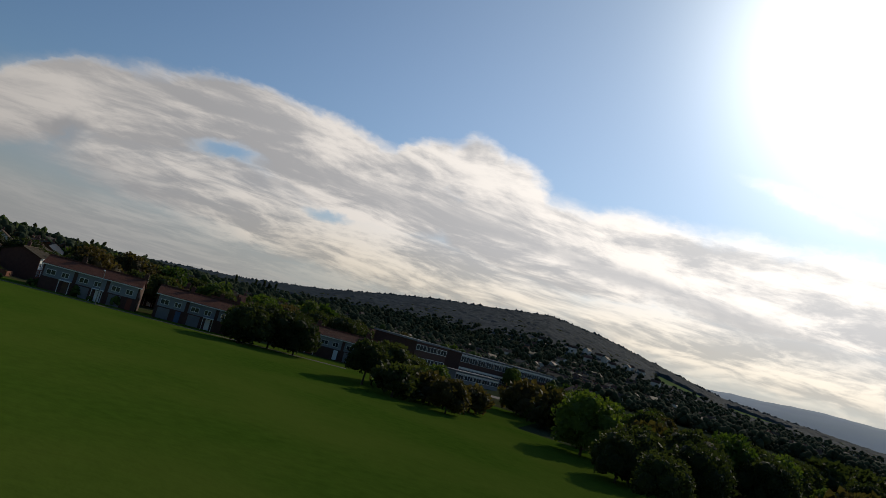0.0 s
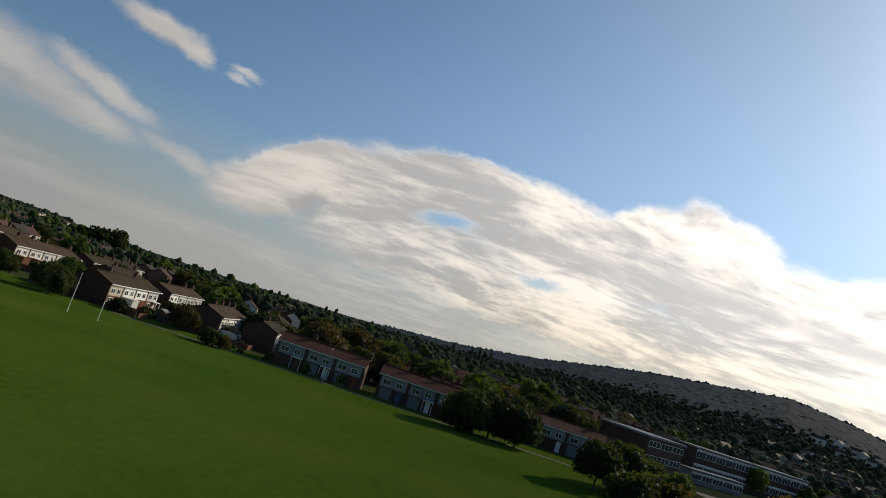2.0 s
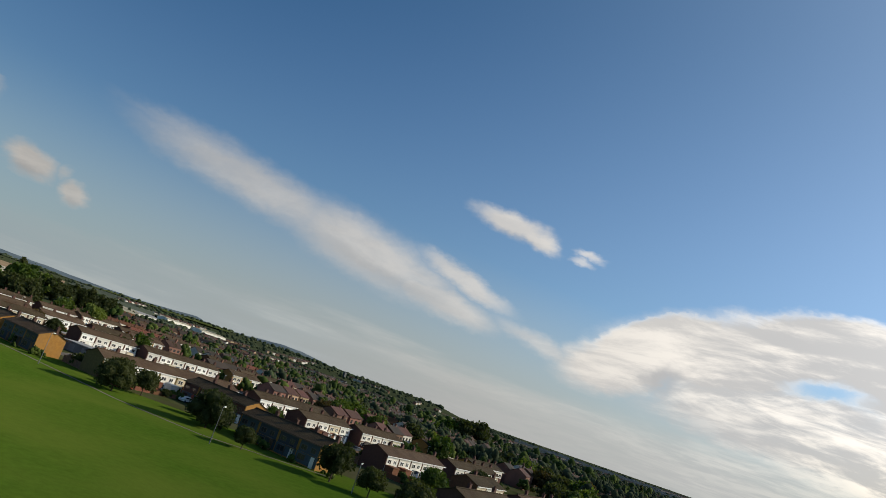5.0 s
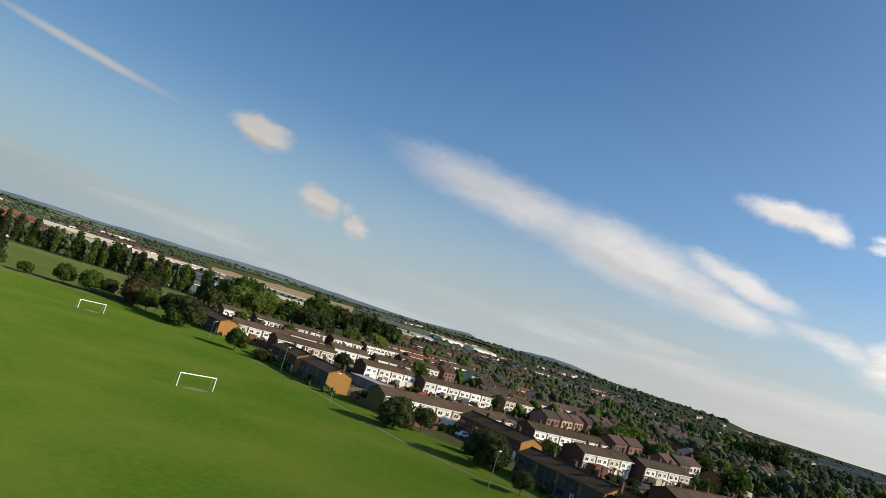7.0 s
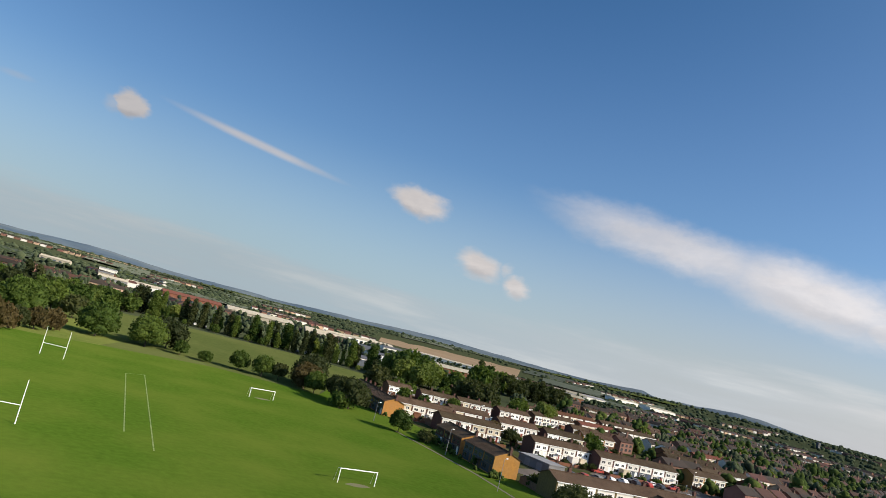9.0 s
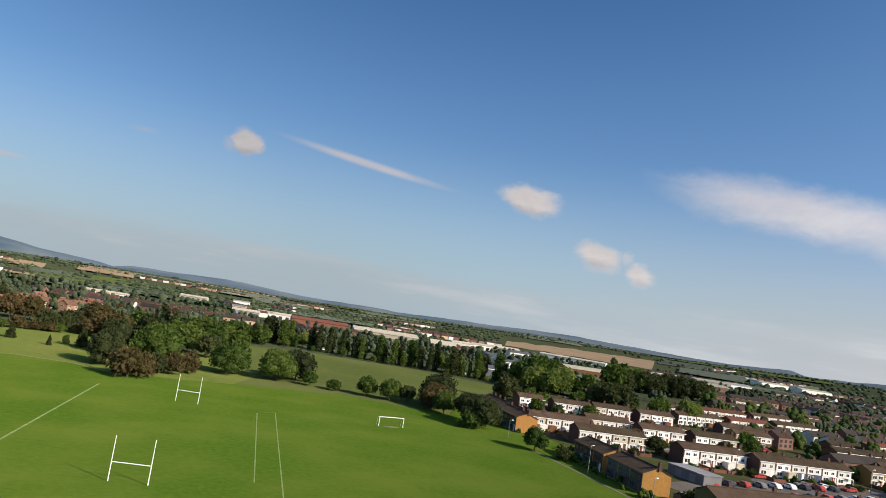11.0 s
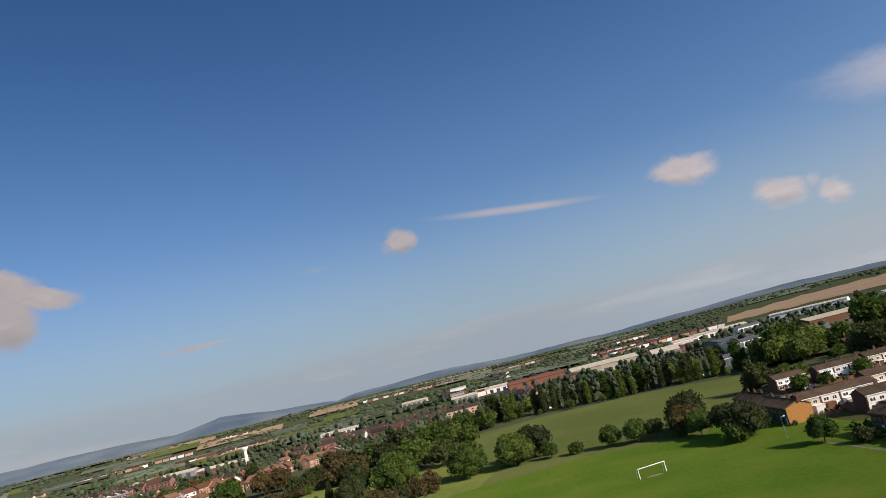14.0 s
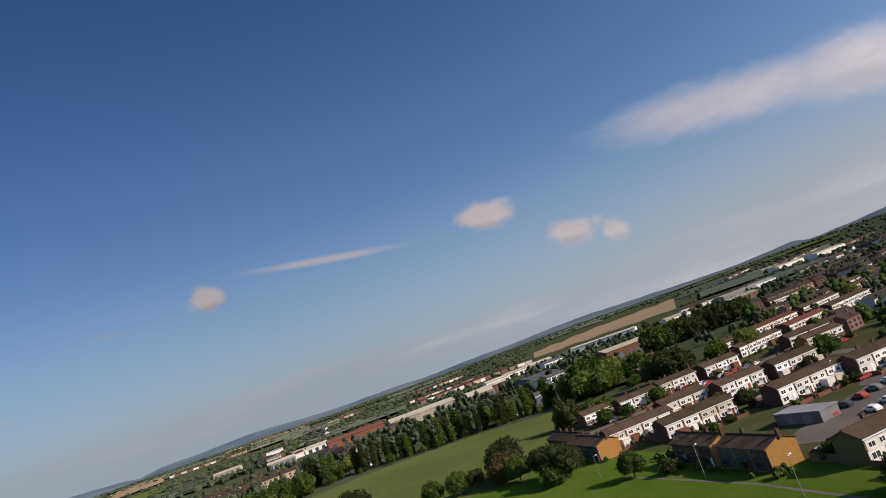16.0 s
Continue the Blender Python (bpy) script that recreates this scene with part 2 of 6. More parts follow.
BROAD_CLOUD = [
    (79.5, 10.2, 11.5, 4.0, 11, 0.5, 1), (74.5, 9.8, 6.4, 2.6, 26, 0.32, 1), (86.5, 12.2, 8.5, 3.2, 4, 0.3, 1), (93.0, 11.6, 8.0, 3.3, -4, 0.3, 1), (97.0, 10.2, 12.5, 4.3, -2, 0.4, 1), (101.0, 12.6, 4.2, 2.8, 22, 0.35, 1), (105.3, 13.4, 3.6, 3.4, 0, 0.4, 1), (108.5, 12.8, 4.0, 3.0, -25, 0.4, 1), (113.0, 9.4, 15.5, 4.4, -2, 0.4, 1),
    (119.0, 10.6, 9.0, 3.4, 2, 0.4, 1), (130.0, 9.4, 22.0, 4.8, 0, 0.5, 1), (72.0, 7.3, 6.2, 2.6, 14, 0.5, 1), (86.0, 6.6, 16.0, 3.9, 0, 0.5, 0.95), (100.0, 5.5, 30.0, 4.2, 0, 0.6, 0.95), (130.0, 5.0, 28.0, 4.0, 0, 0.6, 0.95),
    (88.0, 3.0, 24.0, 2.2, 0, 0.9, 0.45), (131.0, 16.2, 7.0, 0.9, -14, 0.9, 0.5),
]
CLOUDS = SMALL_CLOUDS + LONG_CLOUD + BROAD_CLOUD
CLOUD_GAPS = [(86.0, 9.5, 3.8, 0.9, 6, 0.8, 0.85), (94.8, 7.1, 2.6, 0.6, 0, 0.8, 0.8), (98.5, 14.6, 2.6, 0.5, 10, 0.8, 0.7), (114.5, 13.2, 2.6, 0.6, 0, 0.9, 0.5)]
# greyer parts
CLOUD_SHADES = [
    (19.3, 9.6, 2.5, 0.7, -8, 0.9, 0.6), (25.2, 6.1, 1.7, 0.6, -8, 0.9, 0.6), (28.7, 5.1, 0.9, 0.5, 0, 0.9, 0.55), (-32.4, 9.0, 2.8, 1.6, 0, 0.95, 0.5), (-3.4, 10.3, 1.5, 0.5, -8, 0.9, 0.55),
    (77.0, 4.6, 13.0, 2.6, 0, 0.95, 0.6), (61.0, 14.6, 3.8, 0.6, -6, 0.9, 0.5), (52.0, 8.4, 9.0, 0.9, -11, 0.95, 0.5), (75.2, 7.2, 2.3, 1.5, 20, 0.7, 1.0), (86.0, 12.6, 8.0, 0.9, 4, 0.8, 0.8),
    (97.0, 9.9, 9.0, 0.8, -3, 0.8, 0.75), (108.0, 9.6, 12.0, 1.1, -5, 0.9, 0.85), (118.0, 8.6, 12.0, 1.2, -7, 0.9, 0.85), (128.0, 7.2, 12.0, 1.3, -8, 0.9, 0.85), (90.0, 8.3, 4.5, 0.6, -6, 0.8, 0.6),
]
make_world()
sun = new("sun", bpy.data.lights.new("sun", "SUN"))
sun.data.energy, sun.data.angle, sun.data.color = 5.0, radians(0.6), (1.0, 0.89, 0.74)
sun.matrix_world = look((0, 0, 0), (-math.sin(radians(SUN_AZ)) * math.cos(radians(SUN_EL)), -math.cos(radians(SUN_AZ)) * math.cos(radians(SUN_EL)), -math.sin(radians(SUN_EL))))


# ---- materials ----
def mat(name, a, b=None, scale=1.0, rough=0.85, bump=0.0, bump_scale=None, spec=0.3, metal=0.0, vary=0.0, big=None, big_scale=0.05, big_mix=0.5, island=False, stretch=(1, 1, 1), thin=0.0, sheen=0.0, tint=(0.5, 0.6, 0.4)):
    """Two-tone grain of a given size, a larger patchiness, relief, and a small change from piece to piece."""
    m = bpy.data.materials.new(name)
    m.use_nodes = True
    t = m.node_tree
    p = t.nodes["Principled BSDF"]
    p.inputs["Roughness"].default_value = rough
    p.inputs["Metallic"].default_value = metal
    p.inputs["Specular IOR Level"].default_value = spec
    p.inputs["Diffuse Roughness"].default_value = 0.6 if rough > 0.7 else 0.0
    N = t.nodes.new
    geo = N("ShaderNodeNewGeometry")
    mp = N("ShaderNodeMapping")
    mp.inputs["Scale"].default_value = stretch
    link(t, geo.outputs["Position"], mp.inputs["Vector"])
    n1 = N("ShaderNodeTexNoise")
    n1.inputs["Scale"].default_value, n1.inputs["Detail"].default_value = scale, 5
    link(t, mp.outputs[0], n1.inputs["Vector"])
    r1 = N("ShaderNodeMapRange")
    r1.inputs["From Min"].default_value, r1.inputs["From Max"].default_value = 0.3, 0.7
    link(t, n1.outputs["Fac"], r1.inputs["Value"])
    mx = N("ShaderNodeMix")
    mx.data_type = "RGBA"
    mx.inputs["A"].default_value = (*a, 1)
    mx.inputs["B"].default_value = (*(b or [v * 0.8 for v in a]), 1)
    link(t, r1.outputs[0], mx.inputs["Factor"])
    col = mx.outputs["Result"]
    if big:
        n2 = N("ShaderNodeTexNoise")
        n2.inputs["Scale"].default_value, n2.inputs["Detail"].default_value = big_scale, 4
        link(t, geo.outputs["Position"], n2.inputs["Vector"])
        r2 = N("ShaderNodeMapRange")
        r2.inputs["From Min"].default_value, r2.inputs["From Max"].default_value, r2.inputs["To Max"].default_value = 0.38, 0.65, big_mix
        link(t, n2.outputs["Fac"], r2.inputs["Value"])
        mb = N("ShaderNodeMix")
        mb.data_type = "RGBA"
        link(t, r2.outputs[0], mb.inputs["Factor"])
        link(t, col, mb.inputs["A"])
        mb.inputs["B"].default_value = (*big, 1)
        col = mb.outputs["Result"]
    if vary:
        if island:
            rnd = geo.outputs["Random Per Island"]
        else:
            rnd = N("ShaderNodeObjectInfo").outputs["Random"]
        rv = N("ShaderNodeMapRange")
        rv.inputs["To Min"].default_value, rv.inputs["To Max"].default_value = 1 - vary, 1 + vary
        link(t, rnd, rv.inputs["Value"])
        hs = N("ShaderNodeHueSaturation")
        link(t, col, hs.inputs["Color"])
        link(t, rv.outputs[0], hs.inputs["Value"])
        rh = N("ShaderNodeMapRange")
        rh.inputs["To Min"].default_value, rh.inputs["To Max"].default_value = 0.5 + 0.05 * vary, 0.5 - 0.05 * vary
        link(t, rnd, rh.inputs["Value"])
        link(t, rh.outputs[0], hs.inputs["Hue"])
        col = hs.outputs["Color"]
    link(t, col, p.inputs["Base Color"])
    if bump:
        nb = N("ShaderNodeTexNoise")
        nb.inputs["Scale"].default_value, nb.inputs["Detail"].default_value = bump_scale or scale * 3, 3
        link(t, geo.outputs["Position"], nb.inputs["Vector"])
        bp = N("ShaderNodeBump")
        bp.inputs["Strength"].default_value, bp.inputs["Distance"].default_value = bump, 0.1
        link(t, nb.outputs["Fac"], bp.inputs["Height"])
        link(t, bp.outputs[0], p.inputs["Normal"])
    if sheen:
        p.inputs["Sheen Weight"].default_value, p.inputs["Sheen Roughness"].default_value = sheen, 0.5
        p.inputs["Sheen Tint"].default_value = (*tint, 1)
    if thin:
        tr, ms, out = N("ShaderNodeBsdfTranslucent"), N("ShaderNodeMixShader"), t.nodes["Material Output"]
        bright = N("ShaderNodeVectorMath")
        bright.operation = "MULTIPLY"
        link(t, col, bright.inputs[0])
        bright.inputs[1].default_value = (1.7, 1.8, 0.9)
        link(t, bright.outputs[0], tr.inputs["Color"])
        ms.inputs[0].default_value = thin
        link(t, p.outputs[0], ms.inputs[1])
        link(t, tr.outputs[0], ms.inputs[2])
        link(t, ms.outputs[0], out.inputs["Surface"])
    return m


M = {
    "pitch": mat("mown_grass", (0.053, 0.099, 0.0125), (0.035, 0.070, 0.0088), 0.8, 0.95, 0.45, 1.8, 0.0, big=(0.084, 0.110, 0.019), big_scale=0.045, big_mix=0.7, sheen=0.04, tint=(0.55, 0.85, 0.08)),
    "lawn": mat("park_grass", (0.108, 0.138, 0.032), (0.080, 0.108, 0.024), 0.4, 0.95, 0.5, 5, 0.0, big=(0.155, 0.158, 0.048), big_scale=0.04),
    "meadow": mat("far_pitch_grass", (0.080, 0.100, 0.030), (0.062, 0.080, 0.024), 0.3, 0.95, 0.4, 5, 0.0, big=(0.115, 0.125, 0.042), big_scale=0.02),
    "land": mat("town_ground", (0.058, 0.068, 0.036), (0.043, 0.053, 0.028), 0.05, 0.95, 0.4, 1, 0.0, big=(0.055, 0.065, 0.035), big_scale=0.012, big_mix=0.7),
    "stubble": mat("stubble_field", (0.25, 0.175, 0.105), (0.20, 0.14, 0.085), 0.02, 0.95, 0, None, 0.1, big=(0.29, 0.21, 0.13), big_scale=0.006),
    "farm": mat("farm_green", (0.098, 0.110, 0.074), (0.070, 0.082, 0.058), 0.01, 0.95, 0, None, 0.1, vary=0.4),
    "asphalt": mat("asphalt", (0.135, 0.115, 0.10), (0.10, 0.087, 0.077), 1.5, 0.9, 0.2, 20, 0.1, big=(0.18, 0.148, 0.122), big_scale=0.1),
    "path": mat("worn_path", (0.15, 0.13, 0.075), (0.11, 0.115, 0.05), 0.8, 0.95),
    "line": mat("pitch_line_paint", (0.20, 0.25, 0.09), (0.075, 0.12, 0.025), 1.2, 0.9),
    "white": mat("white_render", (0.81, 0.785, 0.73), (0.73, 0.705, 0.65), 0.6, 0.8, 0.05, 8, 0.15, vary=0.08, big=(0.62, 0.58, 0.52), big_scale=0.25, big_mix=0.2),
    "cream": mat("cream_render", (0.66, 0.58, 0.44), (0.56, 0.49, 0.37), 0.6, 0.8, 0.05, 8, 0.15, vary=0.1),
    "brick_red": mat("red_brick", (0.23, 0.105, 0.062), (0.17, 0.08, 0.05), 2.0, 0.9, 0.15, 12, 0.1, vary=0.2),
    "brick_olive": mat("olive_brown_brick", (0.21, 0.155, 0.07), (0.16, 0.12, 0.055), 2.0, 0.9, 0.15, 12, 0.1, vary=0.1),
    "yard": mat("paved_yard", (0.19, 0.13, 0.10), (0.085, 0.065, 0.052), 0.45, 0.9, 0.3, 4, 0.1, big=(0.20, 0.09, 0.06), big_scale=0.2, big_mix=0.7),
    "brick_dark": mat("dark_brick", (0.13, 0.065, 0.05), (0.10, 0.05, 0.04), 2.0, 0.9, 0.15, 12, vary=0.12),
    "ochre": mat("ochre_brick", (0.46, 0.23, 0.06), (0.36, 0.18, 0.05), 1.8, 0.9, 0.15, 12, 0.15, vary=0.10, big=(0.36, 0.20, 0.08), big_scale=0.4),
    "roof": mat("brown_roof_tile", (0.082, 0.055, 0.034), (0.050, 0.035, 0.023), 1.2, 0.9, 0.4, 4, 0.12, vary=0.3, big=(0.11, 0.082, 0.052), big_scale=0.3),
    "roof_red": mat("red_roof_tile", (0.155, 0.068, 0.042), (0.100, 0.048, 0.032), 1.5, 0.9, 0.4, 4, 0.08, vary=0.3),
    "glass": mat("window_glass", (0.03, 0.032, 0.036), (0.06, 0.062, 0.065), 0.6, 0.12, spec=0.6),
    "door": mat("red_painted_door", (0.28, 0.06, 0.04), (0.23, 0.05, 0.035), 1.0, 0.5, vary=0.3),
    "door_brown": mat("brown_door", (0.16, 0.09, 0.05), (0.12, 0.07, 0.04), 1.0, 0.6, vary=0.3),
    "door_blue": mat("blue_painted_door", (0.06, 0.09, 0.17), (0.05, 0.07, 0.14), 1.0, 0.5, vary=0.3),
    "frame_dark": mat("stained_window_frame", (0.14, 0.10, 0.075), (0.10, 0.075, 0.055), 1.0, 0.6),
    "grey_boards": mat("weathered_grey_boarding", (0.33, 0.34, 0.36), (0.25, 0.26, 0.28), 0.7, 0.8, 0.2, 6, 0.1, vary=0.15),
    "panel": mat("dark_blue_panel", (0.06, 0.08, 0.10), (0.05, 0.065, 0.085), 1.0, 0.6, vary=0.4),
    "upvc": mat("white_plastic", (0.82, 0.82, 0.80), (0.78, 0.78, 0.76), 1.0, 0.45),
    "steel": mat("galvanised_steel", (0.55, 0.56, 0.57), (0.45, 0.46, 0.47), 3.0, 0.45, metal=0.6),
    "post": mat("white_post_paint", (0.85, 0.85, 0.82), (0.74, 0.74, 0.70), 2.0, 0.5),
    "metal_roof": mat("pale_sheet_roof", (0.42, 0.375, 0.29), (0.32, 0.29, 0.23), 0.2, 0.85, 0, None, 0.08, vary=0.25),
    "metal_grey": mat("grey_sheet_wall", (0.26, 0.26, 0.26), (0.20, 0.20, 0.21), 0.2, 0.85, 0, None, 0.08, vary=0.25),
    "bark": mat("bark", (0.11, 0.085, 0.06), (0.07, 0.055, 0.04), 3.0, 0.95, 0.5, 8),
    "leaf": mat("green_leaves", (0.085, 0.125, 0.022), (0.045, 0.075, 0.014), 0.9, 0.75, 0, None, 0.15, vary=0.3, island=False, thin=0.25),
    "leaf_dark": mat("dark_leaves", (0.056, 0.068, 0.022), (0.030, 0.039, 0.013), 0.9, 0.75, 0, None, 0.15, vary=0.3, thin=0.25),
    "leaf_light": mat("pale_willow_leaves", (0.135, 0.17, 0.035), (0.08, 0.11, 0.022), 0.9, 0.75, 0, None, 0.15, vary=0.25, thin=0.25),
    "leaf_brown": mat("copper_leaves", (0.095, 0.072, 0.026), (0.058, 0.045, 0.018), 0.9, 0.75, 0, None, 0.15, vary=0.3, thin=0.25),
    "wood_far": mat("far_woodland", (0.064, 0.082, 0.042), (0.034, 0.047, 0.028), 0.12, 0.95, 0.6, 0.8, 0.05, vary=0.45, island=True, sheen=0.03),
    # leaf green shifted to blue: the haze on the hill is painted in
    "hill_wood_haze": mat("hazed_woodland", (0.048, 0.066, 0.080), (0.034, 0.048, 0.060), 0.055, 0.95, 0.6, 0.3, 0.02, big=(0.060, 0.078, 0.092), big_scale=0.012, big_mix=0.6),
    "foot_wood": mat("hill_foot_leaves", (0.066, 0.080, 0.042), (0.036, 0.046, 0.028), 0.25, 0.95, 0.8, 1.2, 0.02, vary=0.4, island=True),
    "meadow_pale": mat("pale_meadow", (0.22, 0.27, 0.10), (0.17, 0.22, 0.08), 0.03, 0.95, 0, None, 0.0),
    "garden_leaf": mat("garden_leaves", (0.075, 0.105, 0.025), (0.036, 0.056, 0.014), 0.8, 0.9, 0.8, 2.5, 0.05, vary=0.45, island=True),
    "tyre": mat("tyre_rubber", (0.02, 0.02, 0.02), (0.03, 0.03, 0.03), 4, 0.8),
    "car": mat("car_paint", (0.35, 0.05, 0.04), (0.33, 0.05, 0.04), 0.5, 0.3, spec=0.5, vary=0.0),
    "car_white": mat("white_car_paint", (0.75, 0.75, 0.74), (0.72, 0.72, 0.71), 0.5, 0.3, spec=0.5),
    "car_dark": mat("dark_car_paint", (0.04, 0.045, 0.06), (0.035, 0.04, 0.05), 0.5, 0.3, spec=0.5),
    # the blue of these hills is distance haze mixed into the base colour
    "hill_haze": mat("hazed_distant_hill", (0.080, 0.112, 0.150), (0.056, 0.084, 0.115), 0.005, 0.95, 0, None, 0.05, big=(0.14, 0.165, 0.175), big_scale=0.0035, big_mix=0.65, stretch=(1, 0.35, 1)),
    # aerial haze over the ridge is put into this pale blue base colour
    "ridge_haze": mat("distant_ridge", (0.48, 0.55, 0.62), (0.40, 0.47, 0.55), 0.006, 0.95, 0, None, 0.05, big=(0.50, 0.57, 0.56), big_scale=0.004),
    "slate": mat("dark_sheet_roof", (0.10, 0.105, 0.115), (0.075, 0.08, 0.09), 0.3, 0.7, 0, None, 0.2),
}


# ---- mesh helpers ----
def mesh_of(bm, name):
    me = bpy.data.meshes.new(name)
    bm.normal_update()
    bm.to_mesh(me)
    bm.free()
    return me


def part(name, bm, material, parent, label=""):
    me = bm if isinstance(bm, bpy.types.Mesh) else mesh_of(bm, name)
    if not me.materials:
        me.materials.append(material)
    ob = new(name, me)
    ob.parent = parent
    if label:
        ob["label"] = label
    return ob


def thing(name, m, label, category, group="", kind="", exact=False):
    """An empty at the base of a thing; its place is one of the plan unless it is exact."""
    if not exact:
        x, y, z = m.translation
        a, b = survey(x, y)
        turn = m.to_3x3().to_4x4() @ pose(0, 0, 0, 0, 0, -turn_at(x, y))
        m = Matrix.Translation((a, b, z + ground_z(a, b) - ground_z(x, y))) @ turn
    ob = new(name)
    ob.empty_display_size = 0.5
    ob.matrix_world = m
    return tagged(ob, label, category, group, kind)


def box(bm, x0, x1, y0, y1, z0, z1, mi=0):
    v = [bm.verts.new(p) for p in ((x0, y0, z0), (x1, y0, z0), (x1, y1, z0), (x0, y1, z0), (x0, y0, z1), (x1, y0, z1), (x1, y1, z1), (x0, y1, z1))]
    for f in ((0, 3, 2, 1), (4, 5, 6, 7), (0, 1, 5, 4), (1, 2, 6, 5), (2, 3, 7, 6), (3, 0, 4, 7)):
        bm.faces.new([v[i] for i in f]).material_index = mi
    return v


def tube(bm, a, b, r0, r1=None, n=8):
    a, b = Vector(a), Vector(b)
    r1 = r0 if r1 is None else r1
    q = (b - a).to_track_quat("Z", "Y")
    rings = []
    for c, r in ((a, r0), (b, r1)):
        rings.append([bm.verts.new(c + q @ Vector((r * math.cos(2 * math.pi * i / n), r * math.sin(2 * math.pi * i / n), 0))) for i in range(n)])
    for i in range(n):
        bm.faces.new((rings[0][i], rings[0][(i + 1) % n], rings[1][(i + 1) % n], rings[1][i]))
    bm.faces.new(rings[0][::-1])
    bm.faces.new(rings[1])


# ---- ground ----
def interp(x, xs, ys):
    return float(np.interp(x, xs, ys))


# bearing and height of the skyline seen from the field, in degrees
EAST_B = (60, 72, 81, 90, 96, 101, 105, 109.5, 114, 118, 123, 127.5, 131, 137, 145, 155)
EAST_E = (0.1, 0.3, 0.4, 1.0, 1.8, 2.75, 3.4, 3.9, 4.4, 3.9, 2.8, 1.8, 1.5, 1.1, 0.6, 0.1)
WEST_B = (-60, -35, -22, -12, -5, 3, 10, 16, 24, 31, 39, 45, 60)
WEST_E = (0.1, 0.35, 0.3, 0.3, 0.25, 0.1, 0.1, 0.15, 0.35, 0.2, 0.35, 0.45, 0.2)


def smooth(a):
    a = min(1.0, max(0.0, a))
    return a * a * (3 - 2 * a)


def ground_z(x, y):
    r = math.hypot(x, y)
    b = math.degrees(math.atan2(x, y))
    z = 0.0
    if r > 420:
        e = interp(b, EAST_B, EAST_E) if 60 <= b <= 160 else 0.0
        z += max(0.0, -10 + 1750 * math.tan(radians(e))) * smooth((r - 420) / 1330) * (1 if e > 0 else 0) * smooth(e / 0.6)
    if r > 1500 and -60 <= b <= 60:
        e = interp(b, WEST_B, WEST_E)
        z += (12 + 2600 * math.tan(radians(e))) * smooth((r - 1500) / 1100)
    elif r > 1500 and not 60 <= b <= 160:
        z += 25 * smooth((r - 1500) / 1100)
    return z


def build_ground():
    bm = bmesh.new()
    radii = [0, 60, 120, 200, 300, 420] + [420 + 90 * i for i in range(1, 22)] + [2400 + 250 * i for i in range(1, 11)]
    n = 240
    rings = []
    for r in radii[1:]:
        rings.append([bm.verts.new((r * math.sin(2 * math.pi * i / n), r * math.cos(2 * math.pi * i / n), ground_z(r * math.sin(2 * math.pi * i / n), r * math.cos(2 * math.pi * i / n)) - 0.05)) for i in range(n)])
    c = bm.verts.new((0, 0, -0.05))
    for i in range(n):
        bm.faces.new((c, rings[0][(i + 1) % n], rings[0][i]))
        for a, b in zip(rings, rings[1:]):
            bm.faces.new((a[i], a[(i + 1) % n], b[(i + 1) % n], b[i]))
    ob = part("ground", bm, M["land"], None)
    for f in ob.data.polygons:
        f.use_smooth = True
    tagged(ob, "town and farm land reaching to hazy hills", "ground", kind="structure")
    return ob


build_ground()


def sheet(name, pts, z, material, label, category="ground"):
    bm = bmesh.new()
    vs = [bm.verts.new((*survey(x, y), z)) for x, y in pts]
    f = bm.faces.new(vs)
    f.normal_update()
    if f.normal.z < 0:
        f.normal_flip()
    bmesh.ops.triangulate(bm, faces=[f])
    return tagged(part(name, bm, material, None), label, category, kind="structure")


sheet("playing_field", [(-150, -120), (60, -90), (104, -52), (116, -36), (128, 0), (134, 50), (122, 90), (112, 130), (110, 175), (104, 215), (102, 232), (95, 262), (60, 276), (22, 268), (6, 262), (-3.4, 261.1), (-13.9, 256.7), (-28.2, 267.2), (-46.3, 269.6), (-59.6, 255.2), (-66.8, 229.4), (-81.6, 197.8), (-131.7, 147.8), (-170, 120)], 0.02, M["pitch"], "bright green mown playing field", "field")
sheet("park_lawn", [(-170, 120), (-131.7, 147.8), (-81.6, 197.8), (-66.8, 229.4), (-59.6, 255.2), (-46.3, 269.6), (-28.2, 267.2), (-13.9, 256.7), (-3.4, 261.1), (6, 262), (22, 268), (30, 300), (0, 350), (-40, 385), (-120, 310), (-200, 220)], 0.0, M["lawn"], "dry yellowish park lawn", "lawn")
sheet("back_field", [(22, 268), (60, 276), (95, 262), (104, 290), (150, 330), (165, 400), (120, 440), (60, 452), (10, 440), (0, 350), (30, 300)], 0.005, M["meadow"], "dull green field behind the tree line", "field")
sheet("verge", [(104, -52), (116, -36), (128, 0), (134, 50), (122, 90), (112, 130), (110, 175), (104, 215), (102, 232), (95, 262), (103, 282), (116, 288), (119, 262), (121, 242), (124, 214), (125, 160), (128, 142), (140, 116), (142, 92), (148, 72), (148, 0), (150, -50), (130, -70)], 0.012, M["pitch"], "mown green verge between the field and the houses", "lawn")
# lower ground round the houses
sheet("estate_ground", [(134, 50), (122, 90), (112, 130), (110, 175), (104, 215), (102, 232), (104, 290), (150, 330), (240, 345), (300, 300), (300, 60), (250, -20), (150, -80), (112, -40), (128, 0)], 0.0, mat("garden_ground", (0.052, 0.068, 0.018), (0.060, 0.058, 0.030), 0.12, 0.95, 0.3, 3, 0.0, big=(0.095, 0.085, 0.055), big_scale=0.1), "patchy garden grass and bare earth", "ground")


